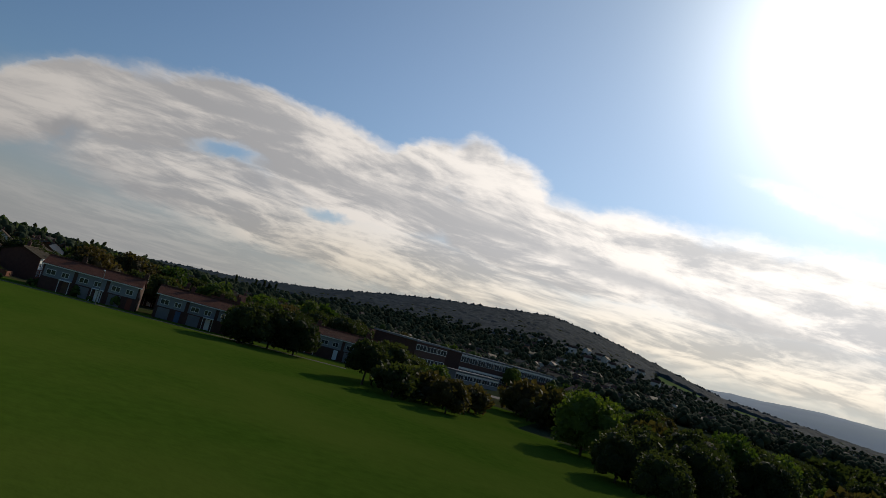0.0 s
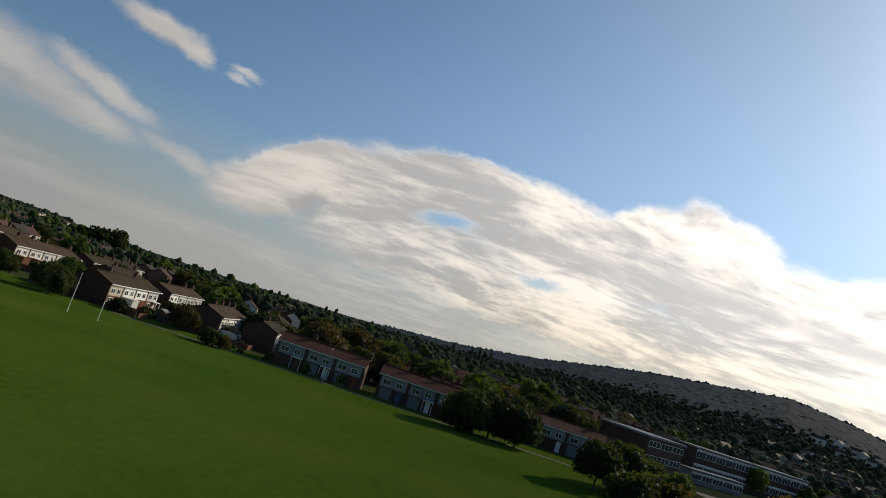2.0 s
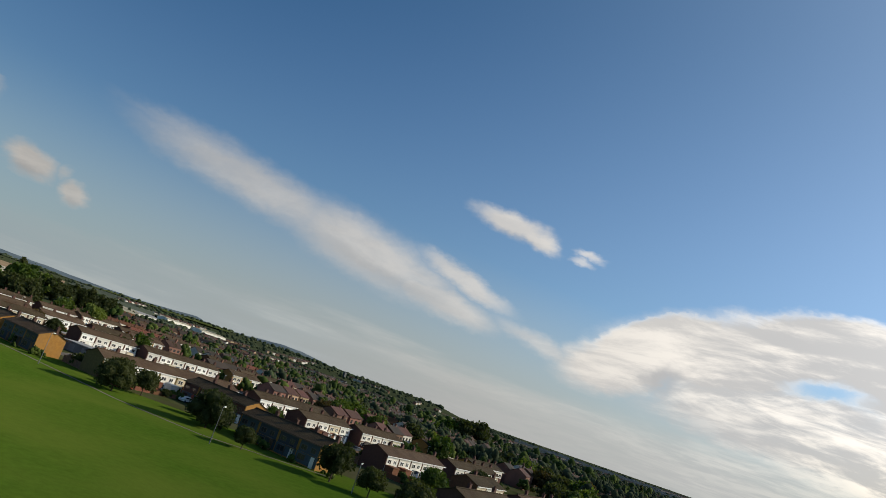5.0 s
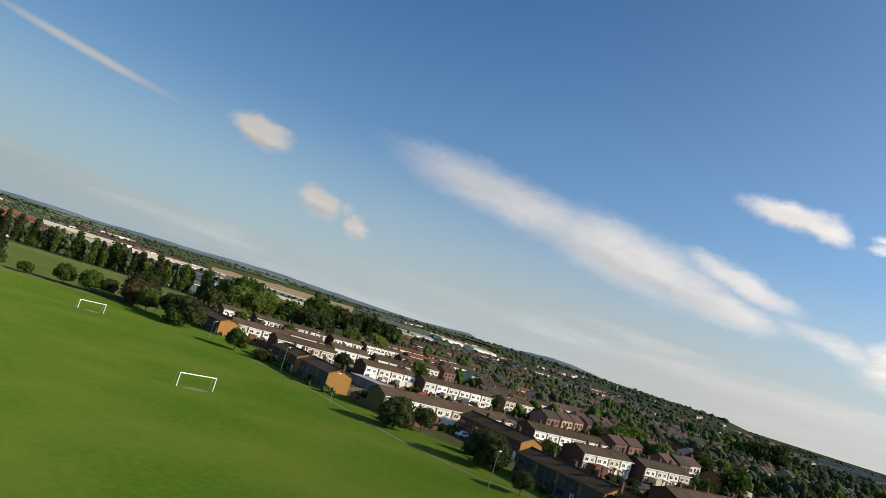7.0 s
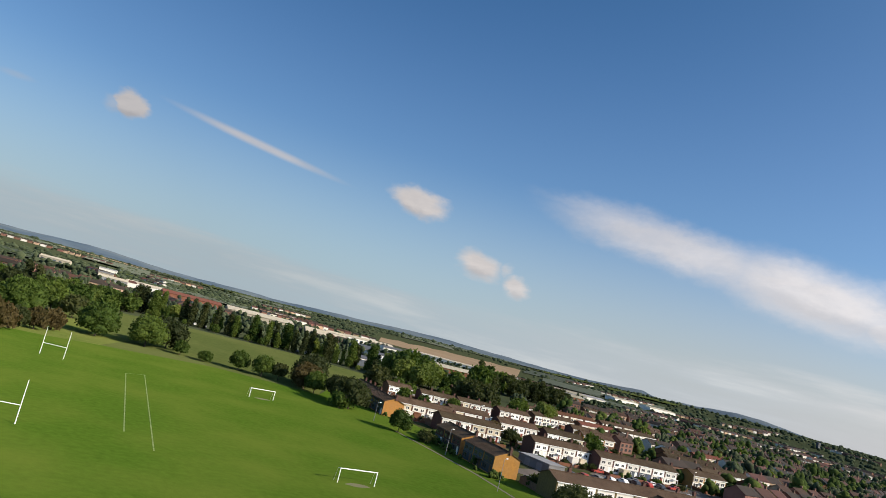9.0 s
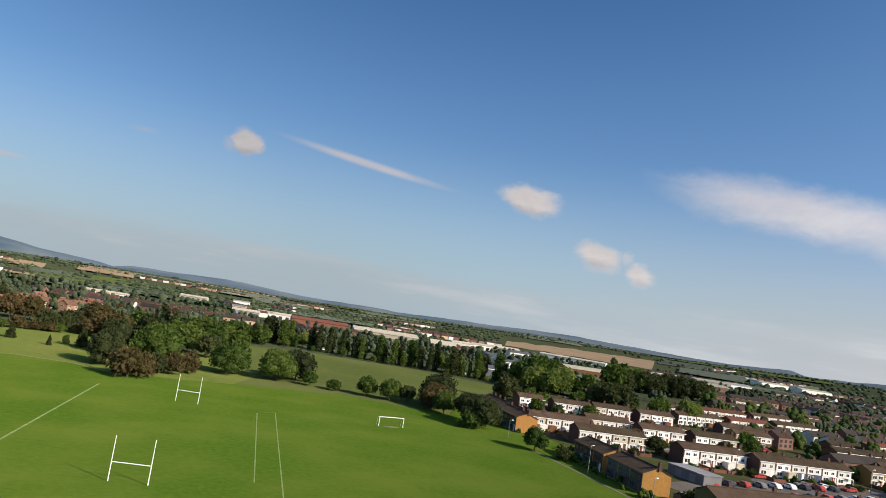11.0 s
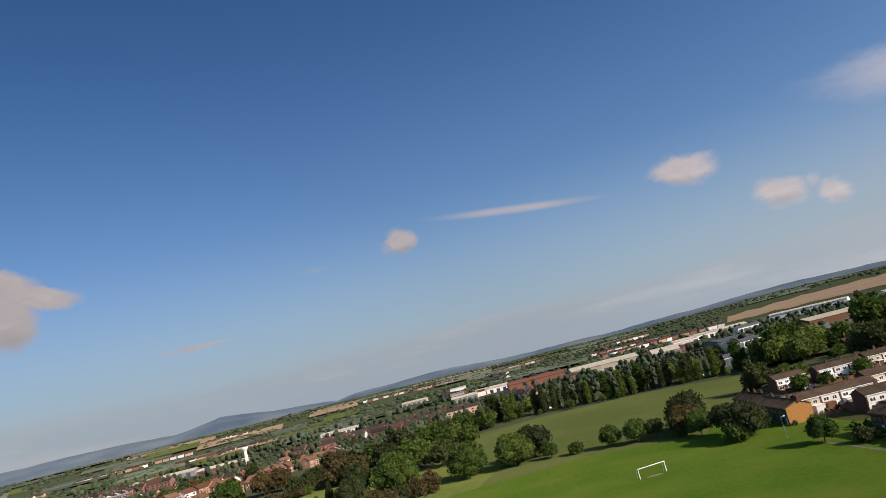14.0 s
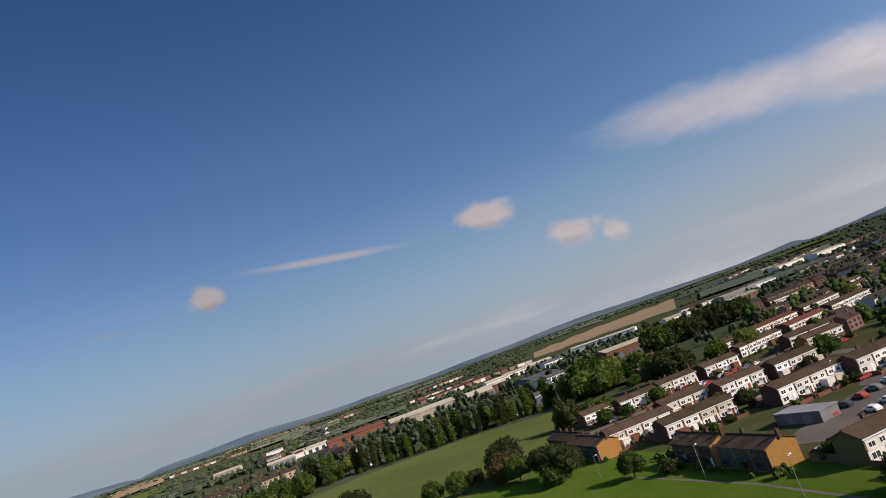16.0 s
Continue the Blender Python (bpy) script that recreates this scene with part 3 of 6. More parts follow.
def strip(name, pts, width, z, material, label, category):
    """A ribbon of level ground along a line."""
    bm = bmesh.new()
    pts = [Vector(survey(x, y)) for x, y in pts]
    left, right = [], []
    for i, p in enumerate(pts):
        d = (pts[min(i + 1, len(pts) - 1)] - pts[max(i - 1, 0)]).normalized()
        n = Vector((-d.y, d.x)) * width / 2
        left.append(bm.verts.new((*(p + n), z)))
        right.append(bm.verts.new((*(p - n), z)))
    for i in range(len(pts) - 1):
        bm.faces.new((right[i], right[i + 1], left[i + 1], left[i]))
    return tagged(part(name, bm, material, None), label, category, kind="structure")


strip("road", [(134, 180), (152, 188), (176, 195), (210, 201), (250, 210), (300, 222)], 17, 0.012, M["asphalt"], "grey asphalt estate road and parking", "road")
strip("road", [(172, 100), (173, 150), (176, 205), (215, 240), (216, 300)], 6, 0.009, M["asphalt"], "grey asphalt estate road", "road")
strip("road", [(120, 296), (160, 298), (215, 300), (290, 330)], 6, 0.015, M["asphalt"], "grey asphalt estate road", "road")
strip("road", [(165, -64), (170, -80), (172, -110), (190, -150)], 8, 0.012, M["asphalt"], "pale asphalt school drive", "road")
strip("pavement", [(134, 88), (118, 108), (113.5, 130), (112.5, 172), (107, 214)], 0.8, 0.03, M["asphalt"], "narrow asphalt footpath along the field edge", "path")
strip("pavement", [(138, 60), (139, 30), (138, 0), (137, -30)], 1.8, 0.03, M["asphalt"], "narrow asphalt footpath along the field edge", "path")
strip("path", [(-131.7, 147.8), (-81.6, 197.8), (-66.8, 229.4), (-59.6, 255.2), (-46.3, 269.6), (-28.2, 267.2), (-13.9, 256.7), (-3.4, 261.1)], 1.0, 0.035, M["path"], "worn earth line between field and park", "path")
for ends, w in ((((-8.1, 123.8), (-11.9, 232.7)), 0.45), (((31.9, 218.1), (33.6, 150.1)), 0.22), (((36.6, 222.2), (38.5, 140.2)), 0.22), (((31.9, 218.1), (36.6, 222.2)), 0.2)):
    strip("pitch_line", ends, w, 0.034, M["line"], "faded white line painted on the grass", "line")


# ---- trees ----
def leaf_mass(lobes, leaves, size, seed, droop=0.0, core=0.78):
    """Many small bent leaf sprays over a few uneven lobes, with a dense inside."""
    rnd = random.Random(seed)
    verts, faces = [], []
    area = sum(r[0] * r[2] for _, r in lobes)
    for c, r in lobes:
        bm = bmesh.new()
        bmesh.ops.create_icosphere(bm, subdivisions=2, radius=1)
        base = len(verts)
        for v in bm.verts:
            k = core * (1 + 0.22 * (noise.noise(v.co * 2.1 + Vector((seed, c[0], c[1])))))
            verts.append((c[0] + v.co.x * r[0] * k, c[1] + v.co.y * r[1] * k, c[2] + v.co.z * r[2] * k))
        faces += [tuple(base + v.index for v in f.verts) for f in bm.faces]
        bm.free()
        for _ in range(int(leaves * r[0] * r[2] / area)):
            z = rnd.uniform(-0.75, 1)
            a = rnd.uniform(0, 6.283)
            q = math.sqrt(1 - z * z)
            d = Vector((q * math.cos(a), q * math.sin(a), z))
            k = (0.80 + 0.26 * rnd.random() ** 1.5) * (1 + 0.2 * noise.noise(d * 2.3 + Vector((seed, c[0], c[2]))))
            p = Vector((c[0] + d.x * r[0] * k, c[1] + d.y * r[1] * k, c[2] + d.z * r[2] * k))
            out = (d + Vector((rnd.uniform(-1, 1), rnd.uniform(-1, 1), rnd.uniform(-0.6, 1)))).normalized()
            if droop:
                out = (out * (1 - droop) + Vector((d.x, d.y, -1.2)) * droop).normalized()
            side = out.cross(Vector((rnd.uniform(-1, 1), rnd.uniform(-1, 1), rnd.uniform(-1, 1)))).normalized()
            s = size * rnd.uniform(0.6, 1.5)
            mid = p + out * s * 0.5 + side.cross(out) * s * 0.18
            base = len(verts)
            verts += [tuple(p - side * s * 0.25), tuple(mid - side * s * 0.5), tuple(mid + side * s * 0.5), tuple(p + out * s * (1.1 + droop))]
            faces += [(base, base + 1, base + 2), (base + 1, base + 3, base + 2)]
    me = bpy.data.meshes.new("crown")
    me.from_pydata(verts, [], faces)
    return me


def trunk_mesh(h, r, lobes, seed):
    rnd = random.Random(seed)
    bm = bmesh.new()
    p, q = Vector((0, 0, -0.1)), Vector((rnd.uniform(-0.2, 0.2), rnd.uniform(-0.2, 0.2), h * 0.45))
    tube(bm, p, p + Vector((0, 0, 0.5)), r * 1.5, r, 8)
    tube(bm, p + Vector((0, 0, 0.5)), q, r, r * 0.75, 8)
    for c, rr in lobes[:6]:
        tube(bm, q, Vector(c) * 0.9 + q * 0.1, r * 0.55, r * 0.15, 6)
    return mesh_of(bm, "trunk")


TREES = {}


def tree_kind(key, h, w, lobes_n, leaves, size, material, name, label, seed, low=0.25, droop=0.0, shape="round"):
    rnd = random.Random(seed)
    lobes = []
    if shape == "column":
        for i in range(lobes_n):
            f = (i + 0.5) / lobes_n
            lobes.append(((rnd.uniform(-0.15, 0.15) * w, rnd.uniform(-0.15, 0.15) * w, h * (low + (1 - low) * f)), (w * 0.5 * (1.1 - 0.75 * abs(f - 0.4)), w * 0.5 * (1.1 - 0.75 * abs(f - 0.4)), h * 0.95 * (1 - low) / lobes_n)))
    elif shape == "cone":
        for i in range(lobes_n):
            f = (i + 0.4) / lobes_n
            lobes.append(((rnd.uniform(-0.06, 0.06) * w, rnd.uniform(-0.06, 0.06) * w, h * (low + (1 - low) * f)), (w * 0.5 * (1.05 - 0.85 * f), w * 0.5 * (1.05 - 0.85 * f), h * 0.8 * (1 - low) / lobes_n)))
    else:
        zc = h * (low + (1 - low) * 0.5)
        lobes.append(((0, 0, zc), (w * 0.36, w * 0.36, h * (1 - low) * 0.42)))
        for i in range(lobes_n - 1):
            a = 2.4 * i + rnd.uniform(-0.4, 0.4)
            f = (i + 0.5) / (lobes_n - 1)
            ring = 0.32 * math.sin(math.pi * (0.25 + 0.65 * f)) + 0.03
            lobes.append(((w * ring * math.cos(a), w * ring * math.sin(a), h * (low + (1 - low) * (0.24 + 0.52 * f))), (w * rnd.uniform(0.17, 0.26), w * rnd.uniform(0.17, 0.26), h * (1 - low) * rnd.uniform(0.17, 0.25))))
    proto = thing(name, pose(0, 0, -500), label, "tree" if name != "bush" else "bush")
    part("trunk", trunk_mesh(h, max(0.1, h * 0.022), lobes, seed), M["bark"], proto)
    part("crown", leaf_mass(lobes, leaves, size, seed, droop), material, proto)
    TREES[key] = proto
    return proto


tree_kind("oak", 9, 9.5, 16, 3300, 0.45, M["leaf"], "broadleaf_tree", "full green broadleaf tree with a rounded crown", 1, 0.0)
tree_kind("oak2", 9, 8.5, 14, 3000, 0.45, M["leaf"], "broadleaf_tree", "green broadleaf tree with an uneven crown", 2, 0.06)
tree_kind("dark", 10, 10.5, 16, 3300, 0.47, M["leaf_dark"], "broadleaf_tree", "dark green broadleaf tree with a dense crown", 3, 0.0)
tree_kind("dark2", 9, 8, 13, 2800, 0.43, M["leaf_dark"], "broadleaf_tree", "dark leafy tree with a short visible trunk", 4, 0.16)
tree_kind("copper", 9, 9.5, 15, 3100, 0.45, M["leaf_brown"], "copper_tree", "brownish copper-leaved tree, rounded", 5, 0.0)
tree_kind("pale", 12, 10, 12, 1800, 0.7, M["leaf_light"], "willow_tree", "pale green willow with drooping foliage", 6, 0.08, 0.5)
tree_kind("poplar", 16, 4.2, 9, 1400, 0.62, M["leaf_dark"], "poplar_tree", "tall narrow dark green poplar", 7, 0.06, shape="column")
tree_kind("poplar_pale", 15, 4.9, 9, 1400, 0.62, M["leaf"], "poplar_tree", "tall green poplar with a loose crown", 8, 0.06, shape="column")
tree_kind("cone", 9, 5.5, 6, 1100, 0.5, M["leaf_dark"], "conifer_tree", "dark conical evergreen tree", 9, 0.05, shape="cone")
for far_key, far_h, far_w, far_m, far_name, far_label, far_seed in (
        ("oak", 9, 9.5, "leaf", "broadleaf_tree", "full green broadleaf tree with a rounded crown", 21), ("oak2", 9, 8.5, "leaf", "broadleaf_tree", "green broadleaf tree with an uneven crown", 22),
        ("dark", 10, 10.5, "leaf_dark", "broadleaf_tree", "dark green broadleaf tree with a dense crown", 23), ("dark2", 9, 8, "leaf_dark", "broadleaf_tree", "dark leafy tree with a short visible trunk", 24),
        ("copper", 9, 9.5, "leaf_brown", "copper_tree", "brownish copper-leaved tree, rounded", 25)):
    tree_kind(far_key + "_far", far_h, far_w, 9, 850, 0.85, M[far_m], far_name, far_label, far_seed, 0.03)
tree_kind("bush", 3, 4, 7, 700, 0.4, M["leaf"], "bush", "low rounded green bush", 10, 0.0)
tree_kind("bush_dark", 3, 4.2, 7, 700, 0.4, M["leaf_dark"], "bush", "low dense dark green bush", 11, 0.0)
tree_kind("bush_copper", 3, 4.4, 7, 700, 0.4, M["leaf_brown"], "bush", "low leafy reddish-brown bush", 12, 0.0)
BASE_H = {"oak_far": 9, "oak2_far": 9, "dark_far": 10, "dark2_far": 9, "copper_far": 9, "oak": 9, "oak2": 9, "dark": 10, "dark2": 9, "copper": 9, "pale": 12, "poplar": 16, "poplar_pale": 15, "cone": 9, "bush": 3, "bush_dark": 3, "bush_copper": 3}
BASE_W = {"oak": 9.8, "oak2": 8.8, "dark": 10.8, "dark2": 8.3, "copper": 9.8, "cone": 5.6, "bush": 4.2, "bush_dark": 4.4, "bush_copper": 4.6}
PLANTED = set()
rng = random.Random(77)


def plant(key, x, y, h, group="", wide=1.0, label="", exact=False):
    s = h / BASE_H[key]
    if not exact:
        x, y = survey(x, y)
    if key + "_far" in TREES and (math.hypot(x - 30, y - 20) > 300 or x > 205):
        key += "_far"
    m = pose(x, y, ground_z(x, y) - 0.02, 0, 0, rng.uniform(0, 360))
    ob = TREES[key]
    if key in PLANTED:
        ob = copy_thing(ob, m)
    else:
        PLANTED.add(key)
        ob.matrix_world = m
    ob.scale = (s * wide, s * wide, s)
    if group:
        ob["group"] = group
    if label:
        ob["label"] = label
    return ob


FIELD_EDGE_A = [
    ("oak2", 107, 212, 6.5), ("bush_dark", 112, 203, 3.2), ("dark", 99.5, 240, 8), ("dark2", 98, 252, 7), ("oak2", 93, 262, 6), ("bush", 96, 238, 4), ("dark", 95, 280, 9.5),
    ("copper", 91, 270, 7.5), ("oak2", 77, 279, 6), ("oak2", 69, 283, 5.5), ("dark2", 83, 278, 5), ("bush", 57, 287, 3), ("oak2", 48.5, 291, 4.2), ("dark", 43.6, 302, 9), ("oak", 36, 293, 9),
    ("oak", 18.6, 293, 9.5), ("dark", 118.5, 139, 7.5), ("dark2", 128, 141, 6),
]
FIELD_EDGE_B = [
    ("dark", 126, 116, 8), ("dark2", 129, 85, 7), ("dark2", 130, 77, 5.5), ("dark", 133.5, 69.5, 6), ("bush_dark", 141, 60, 2.6), ("dark2", 121, 100, 4.5), ("oak", 132, 126, 4),
    ("copper", 146, 49, 5.5), ("bush_dark", 137, 40, 3), ("bush_copper", 138, 38, 2.5), ("dark", 134, -9, 8), ("dark", 137, -14, 8.5), ("dark", 136, -19, 7.5), ("bush_dark", 133, -8, 4),
    ("dark2", 112, -28, 7.5), ("dark2", 120, -34, 8), ("bush_dark", 104, -31, 5), ("dark", 126, -40, 6.5), ("oak2", 119, -42, 6), ("bush_dark", 112, -36, 5), ("bush_copper", 107, -38, 5),
    ("copper", 99, -38, 5.5), ("bush_copper", 110, -46, 4.5), ("oak", 88, -54, 9), ("dark", 72, -51, 7), ("dark", 67, -56, 7), ("dark", 76, -62, 8), ("oak2", 80, -70, 8.5),
]
FIELD_EDGE_C = [
    ("dark", 84, -78, 8), ("dark", 88, -88, 7.5), ("dark", 70, -48, 6), ("dark2", 94, -98, 7), ("dark", 61, -47, 5.5), ("dark", 74, -72, 7),
]
FIELD_EDGE = FIELD_EDGE_A + FIELD_EDGE_B + FIELD_EDGE_C
for k, x, y, h in FIELD_EDGE:
    if y > 225:
        h *= 1.3
    plant(k, x, y, h, "trees along the field edge")
# kind, place, height, spread
PARK = [
    ("bush_dark", -90, 322, 6.5, 6.2), ("oak", -60, 261, 9.2, 8.8), ("oak2", -52.2, 268, 9.7, 7.4), ("oak", -45.8, 267.5, 10.4, 7.6), ("bush_dark", -79, 352, 5.6, 4.4), ("oak", -87.5, 378, 13.4, 14.5),
    ("dark", -100, 372, 9.4, 9.2), ("copper", -79, 402, 12.3, 10.6), ("copper", -70.5, 402, 11.8, 11.2), ("cone", -52, 317, 5.0, 3.6), ("bush_dark", -53, 362, 9, 8.2), ("bush_dark", -48.5, 370, 9, 7.6),
    ("cone", -37.2, 309, 3.5, 1.8), ("bush", -34, 318, 3.6, 2.5), ("cone", -28, 316, 7.4, 4.6), ("dark", -11.6, 274, 12.0, 11.8), ("dark2", -15, 304, 13.5, 10.5), ("copper", -40, 392, 13.6, 16.5),
    ("bush_copper", -1.3, 253, 8.6, 11.0), ("oak", -1, 303, 14.0, 16.0), ("bush_dark", 4, 266, 6.6, 6.8), ("bush_copper", 8.5, 272, 6.9, 7.0), ("bush_copper", 12.6, 281, 7.0, 7.4), ("bush_copper", 1.5, 259, 7, 8),
    ("dark", -79.6, 245.7, 14.6, 16.5), ("dark", -90.5, 214, 13.6, 16.0), ("cone", -89.3, 312, 6.4, 5.8), ("oak2", -104, 262, 9, 9),
]
for k, x, y, h, w in PARK:
    plant(k, x, y, h, "park trees", w / BASE_W[k] / (h / BASE_H[k]), exact=True)
BACK_WOOD = [
    ("copper", -44, 362, 11), ("copper", -36, 358, 12), ("dark", -25, 376, 13), ("oak", -12, 368, 12), ("oak", -4, 352, 12), ("dark", 6, 340, 10), ("dark", -14, 390, 13), ("oak2", 2, 388, 12),
    ("poplar", -18, 398, 15), ("poplar", -24, 402, 16), ("oak", -34, 398, 12), ("oak2", 16, 396, 10), ("pale", 8, 412, 11), ("dark", -60, 380, 9), ("oak2", -110, 318, 9), ("dark", -128, 300, 9), ("bush_dark", -120, 296, 5),
]
for k, x, y, h in BACK_WOOD:
    plant(k, x, y, h, "wood behind the park")
for i in range(34):                      # hedge at the back of the park
    f = i / 33
    plant(rng.choice(("bush_dark", "bush_copper", "bush", "bush_copper")), -185 + 155 * f + rng.uniform(-1, 1), 262 + 122 * f + rng.uniform(-2, 2), rng.uniform(3, 5), "park hedge")
for i in range(40):                      # row of poplars behind the back field
    f = i / 39
    x, y = 28 + 150 * f, 486 - 62 * f
    if rng.random() < 0.9:
        plant(rng.choice(("poplar", "poplar", "poplar_pale")), x + rng.uniform(-2, 2), y + rng.uniform(-4, 4), rng.uniform(7, 16), "row of poplars", rng.uniform(0.7, 1.25))
    if i % 3 == 0:
        plant(rng.choice(("poplar", "poplar_pale", "pale")), x + 2 + rng.uniform(-1.5, 1.5), y + 9 + rng.uniform(-3, 3), rng.uniform(8, 14), "row of poplars", 0.9)
    if rng.random() < 0.25:
        plant(rng.choice(("pale", "oak2")), x + rng.uniform(-2, 2), y - 8 + rng.uniform(-3, 3), rng.uniform(3, 6), "row of poplars", 0.9)
for i in range(26):                      # wood at the corner of the back field
    plant(rng.choice(("oak", "dark", "oak2", "poplar")), rng.uniform(-20, 30), rng.uniform(455, 478) + 4, rng.uniform(7, 11), "back field hedge")
ESTATE_TREES_A = [
    ("pale", 178, 402, 15), ("pale", 186, 396, 14), ("pale", 193, 400, 15), ("pale", 198, 408, 16), ("oak", 182, 414, 18), ("oak", 192, 420, 19), ("pale", 202, 414, 16),
    ("pale", 188, 428, 18), ("pale", 176, 420, 15), ("oak2", 206, 400, 10), ("bush", 200, 386, 5), ("bush", 194, 380, 4), ("bush", 207, 384, 6), ("oak2", 212, 402, 14), ("dark", 138, 329, 11),
    ("cone", 137, 334, 12), ("oak2", 153, 340, 7), ("oak", 158, 336, 6), ("oak2", 146, 322, 6), ("bush", 162, 346, 4), ("dark", 202, 351, 14), ("dark2", 207, 354, 13),
    ("dark", 198, 356, 14), ("dark2", 206, 347, 12), ("oak2", 280, 505, 19), ("oak", 286, 509, 20), ("poplar", 283, 513, 22), ("dark", 289, 506, 17),
]
ESTATE_TREES_B = [
    ("pale", 236, 338, 12), ("pale", 241, 341, 11), ("oak2", 224, 346, 9), ("oak", 229, 352, 10), ("pale", 216, 360, 9), ("oak", 209, 256, 8), ("copper", 151, 237, 7), ("dark2", 156, 232, 6),
    ("oak2", 142, 302, 6), ("oak2", 167, 304, 6), ("oak", 150, 298, 5), ("dark2", 188, 240, 6), ("bush", 136, 222, 3), ("bush", 163, 240, 3.5), ("pale", 257, 165, 9), ("pale", 262, 170, 8),
    ("pale", 293, 161, 9), ("pale", 286, 165, 8), ("dark", 242, 174, 7.5), ("oak", 170, 139, 5), ("dark2", 232, 200, 6), ("oak", 212, 120, 6), ("oak2", 184, 108, 6), ("dark", 200, 90, 7),
    ("oak", 168, 86, 6), ("dark", 175, 40, 7), ("dark2", 182, 30, 8), ("dark", 200, 56, 8),
]
ESTATE_TREES_C = [
    ("dark2", 168, 10, 8), ("pale", 186, -2, 10), ("dark2", 196, 4, 9), ("dark2", 176, -4, 8), ("dark", 190, 18, 8), ("dark2", 160, 58, 4), ("pale", 250, -36, 12), ("oak", 243, -40, 11),
    ("dark", 190, -50, 8), ("dark", 205, -62, 8), ("dark2", 176, -30, 7), ("dark", 185, -110, 8), ("oak", 160, -104, 7), ("dark2", 152, -88, 6), ("dark", 176, -128, 8), ("oak", 140, -76, 6),
    ("dark", 130, -64, 6), ("copper", 150, -112, 7), ("dark", 455, 232, 17), ("dark", 463, 225, 19), ("oak2", 448, 238, 14), ("dark", 470, 240, 15), ("poplar", 476, 228, 18),
]
ESTATE_TREES = ESTATE_TREES_A + ESTATE_TREES_B + ESTATE_TREES_C
for k, x, y, h in ESTATE_TREES:
    plant(k, x, y, h, "trees among the houses")
for i in range(24):                      # tall tree belt beyond the estate
    f = i / 23
    plant(rng.choice(("poplar", "dark", "dark", "oak2")), 312 + 62 * f + rng.uniform(-3, 3), 530 - 4 * f + rng.uniform(-10, 10), rng.uniform(14, 18), "tree belt beyond the estate", 1.0)


for i in range(34):                      # dark trees close behind the terraces
    plant(rng.choice(("dark", "dark", "dark2", "dark2", "copper", "oak2")), rng.uniform(162, 215), rng.uniform(-45, 42), rng.uniform(6, 11), "trees behind the terraces")
for b, r, h in ((79.3, 620, 13), (80.1, 640, 14), (89.6, 900, 15), (91.1, 900, 14), (91.7, 910, 15), (92.1, 905, 13), (92.6, 910, 14), (83.0, 700, 13), (75.6, 560, 13)):   # poplars on the skyline
    plant("poplar", r * math.sin(radians(b)), r * math.cos(radians(b)), h, "poplars on the skyline", 0.8, exact=True)
for i in range(46):                      # overgrown edge beyond the field corner
    x, y = rng.uniform(66, 140), rng.uniform(-150, -58)
    if x - 60 < (-58 - y) * -0.2 or (x < 78 and y > -62):
        continue
    plant(rng.choice(("dark", "dark2", "bush_dark", "bush_dark", "oak2", "bush_copper")), x, y, rng.uniform(4, 8), "overgrown field corner")


# ---- houses ----
MESH = {}
OCCUPIED = []


def shared(key, build):
    if key not in MESH:
        bm = bmesh.new()
        build(bm)
        MESH[key] = mesh_of(bm, key)
    return MESH[key]


def at(ob, x, y, z, rz=0):
    ob.matrix_local = pose(x, y, z, 0, 0, rz)
    return ob


def lattice(bm, xs, zs, solid, y0, y1):
    """One connected plate over a grid of cells, of which some are open."""
    V = {}

    def vert(i, k, y):
        if (i, k, y) not in V:
            V[i, k, y] = bm.verts.new((xs[i], y, zs[k]))
        return V[i, k, y]
    full = {(i, k) for i in range(len(xs) - 1) for k in range(len(zs) - 1) if solid(i, k)}
    for i, k in full:
        bm.faces.new((vert(i, k, y0), vert(i + 1, k, y0), vert(i + 1, k + 1, y0), vert(i, k + 1, y0)))
        bm.faces.new((vert(i, k + 1, y1), vert(i + 1, k + 1, y1), vert(i + 1, k, y1), vert(i, k, y1)))
        for di, dk, a, b in ((-1, 0, (0, 0), (0, 1)), (1, 0, (1, 1), (1, 0)), (0, -1, (1, 0), (0, 0)), (0, 1, (0, 1), (1, 1))):
            if (i + di, k + dk) not in full:
                p, q = (i + a[0], k + a[1]), (i + b[0], k + b[1])
                bm.faces.new((vert(*p, y0), vert(*q, y0), vert(*q, y1), vert(*p, y1)))


def frame_mesh(w, h, bars, trim="upvc"):
    def build(bm):
        t = 0.08
        xs = [0, t]
        for i in range(1, bars):
            c = w * i / bars
            xs += [c - t / 2, c + t / 2]
        xs += [w - t, w]
        zs = [0, t, h - t, h]
        lattice(bm, xs, zs, lambda i, k: i % 2 == 0 or k != 1, -0.05, 0.02)
    return shared(f"window_frame_{w}_{h}_{bars}_{trim}", build)


def pane_mesh(w, h):
    return shared(f"pane_{w}_{h}", lambda bm: box(bm, 0.06, w - 0.06, -0.015, 0.03, 0.06, h - 0.06))


def window(parent, x, y, z, w, h, bars=2, rz=0, trim="upvc"):
    f = at(part("window", frame_mesh(w, h, bars, trim), M[trim], parent), x, y, z, rz)
    part("pane", pane_mesh(w, h), M["glass"], f)
    return f


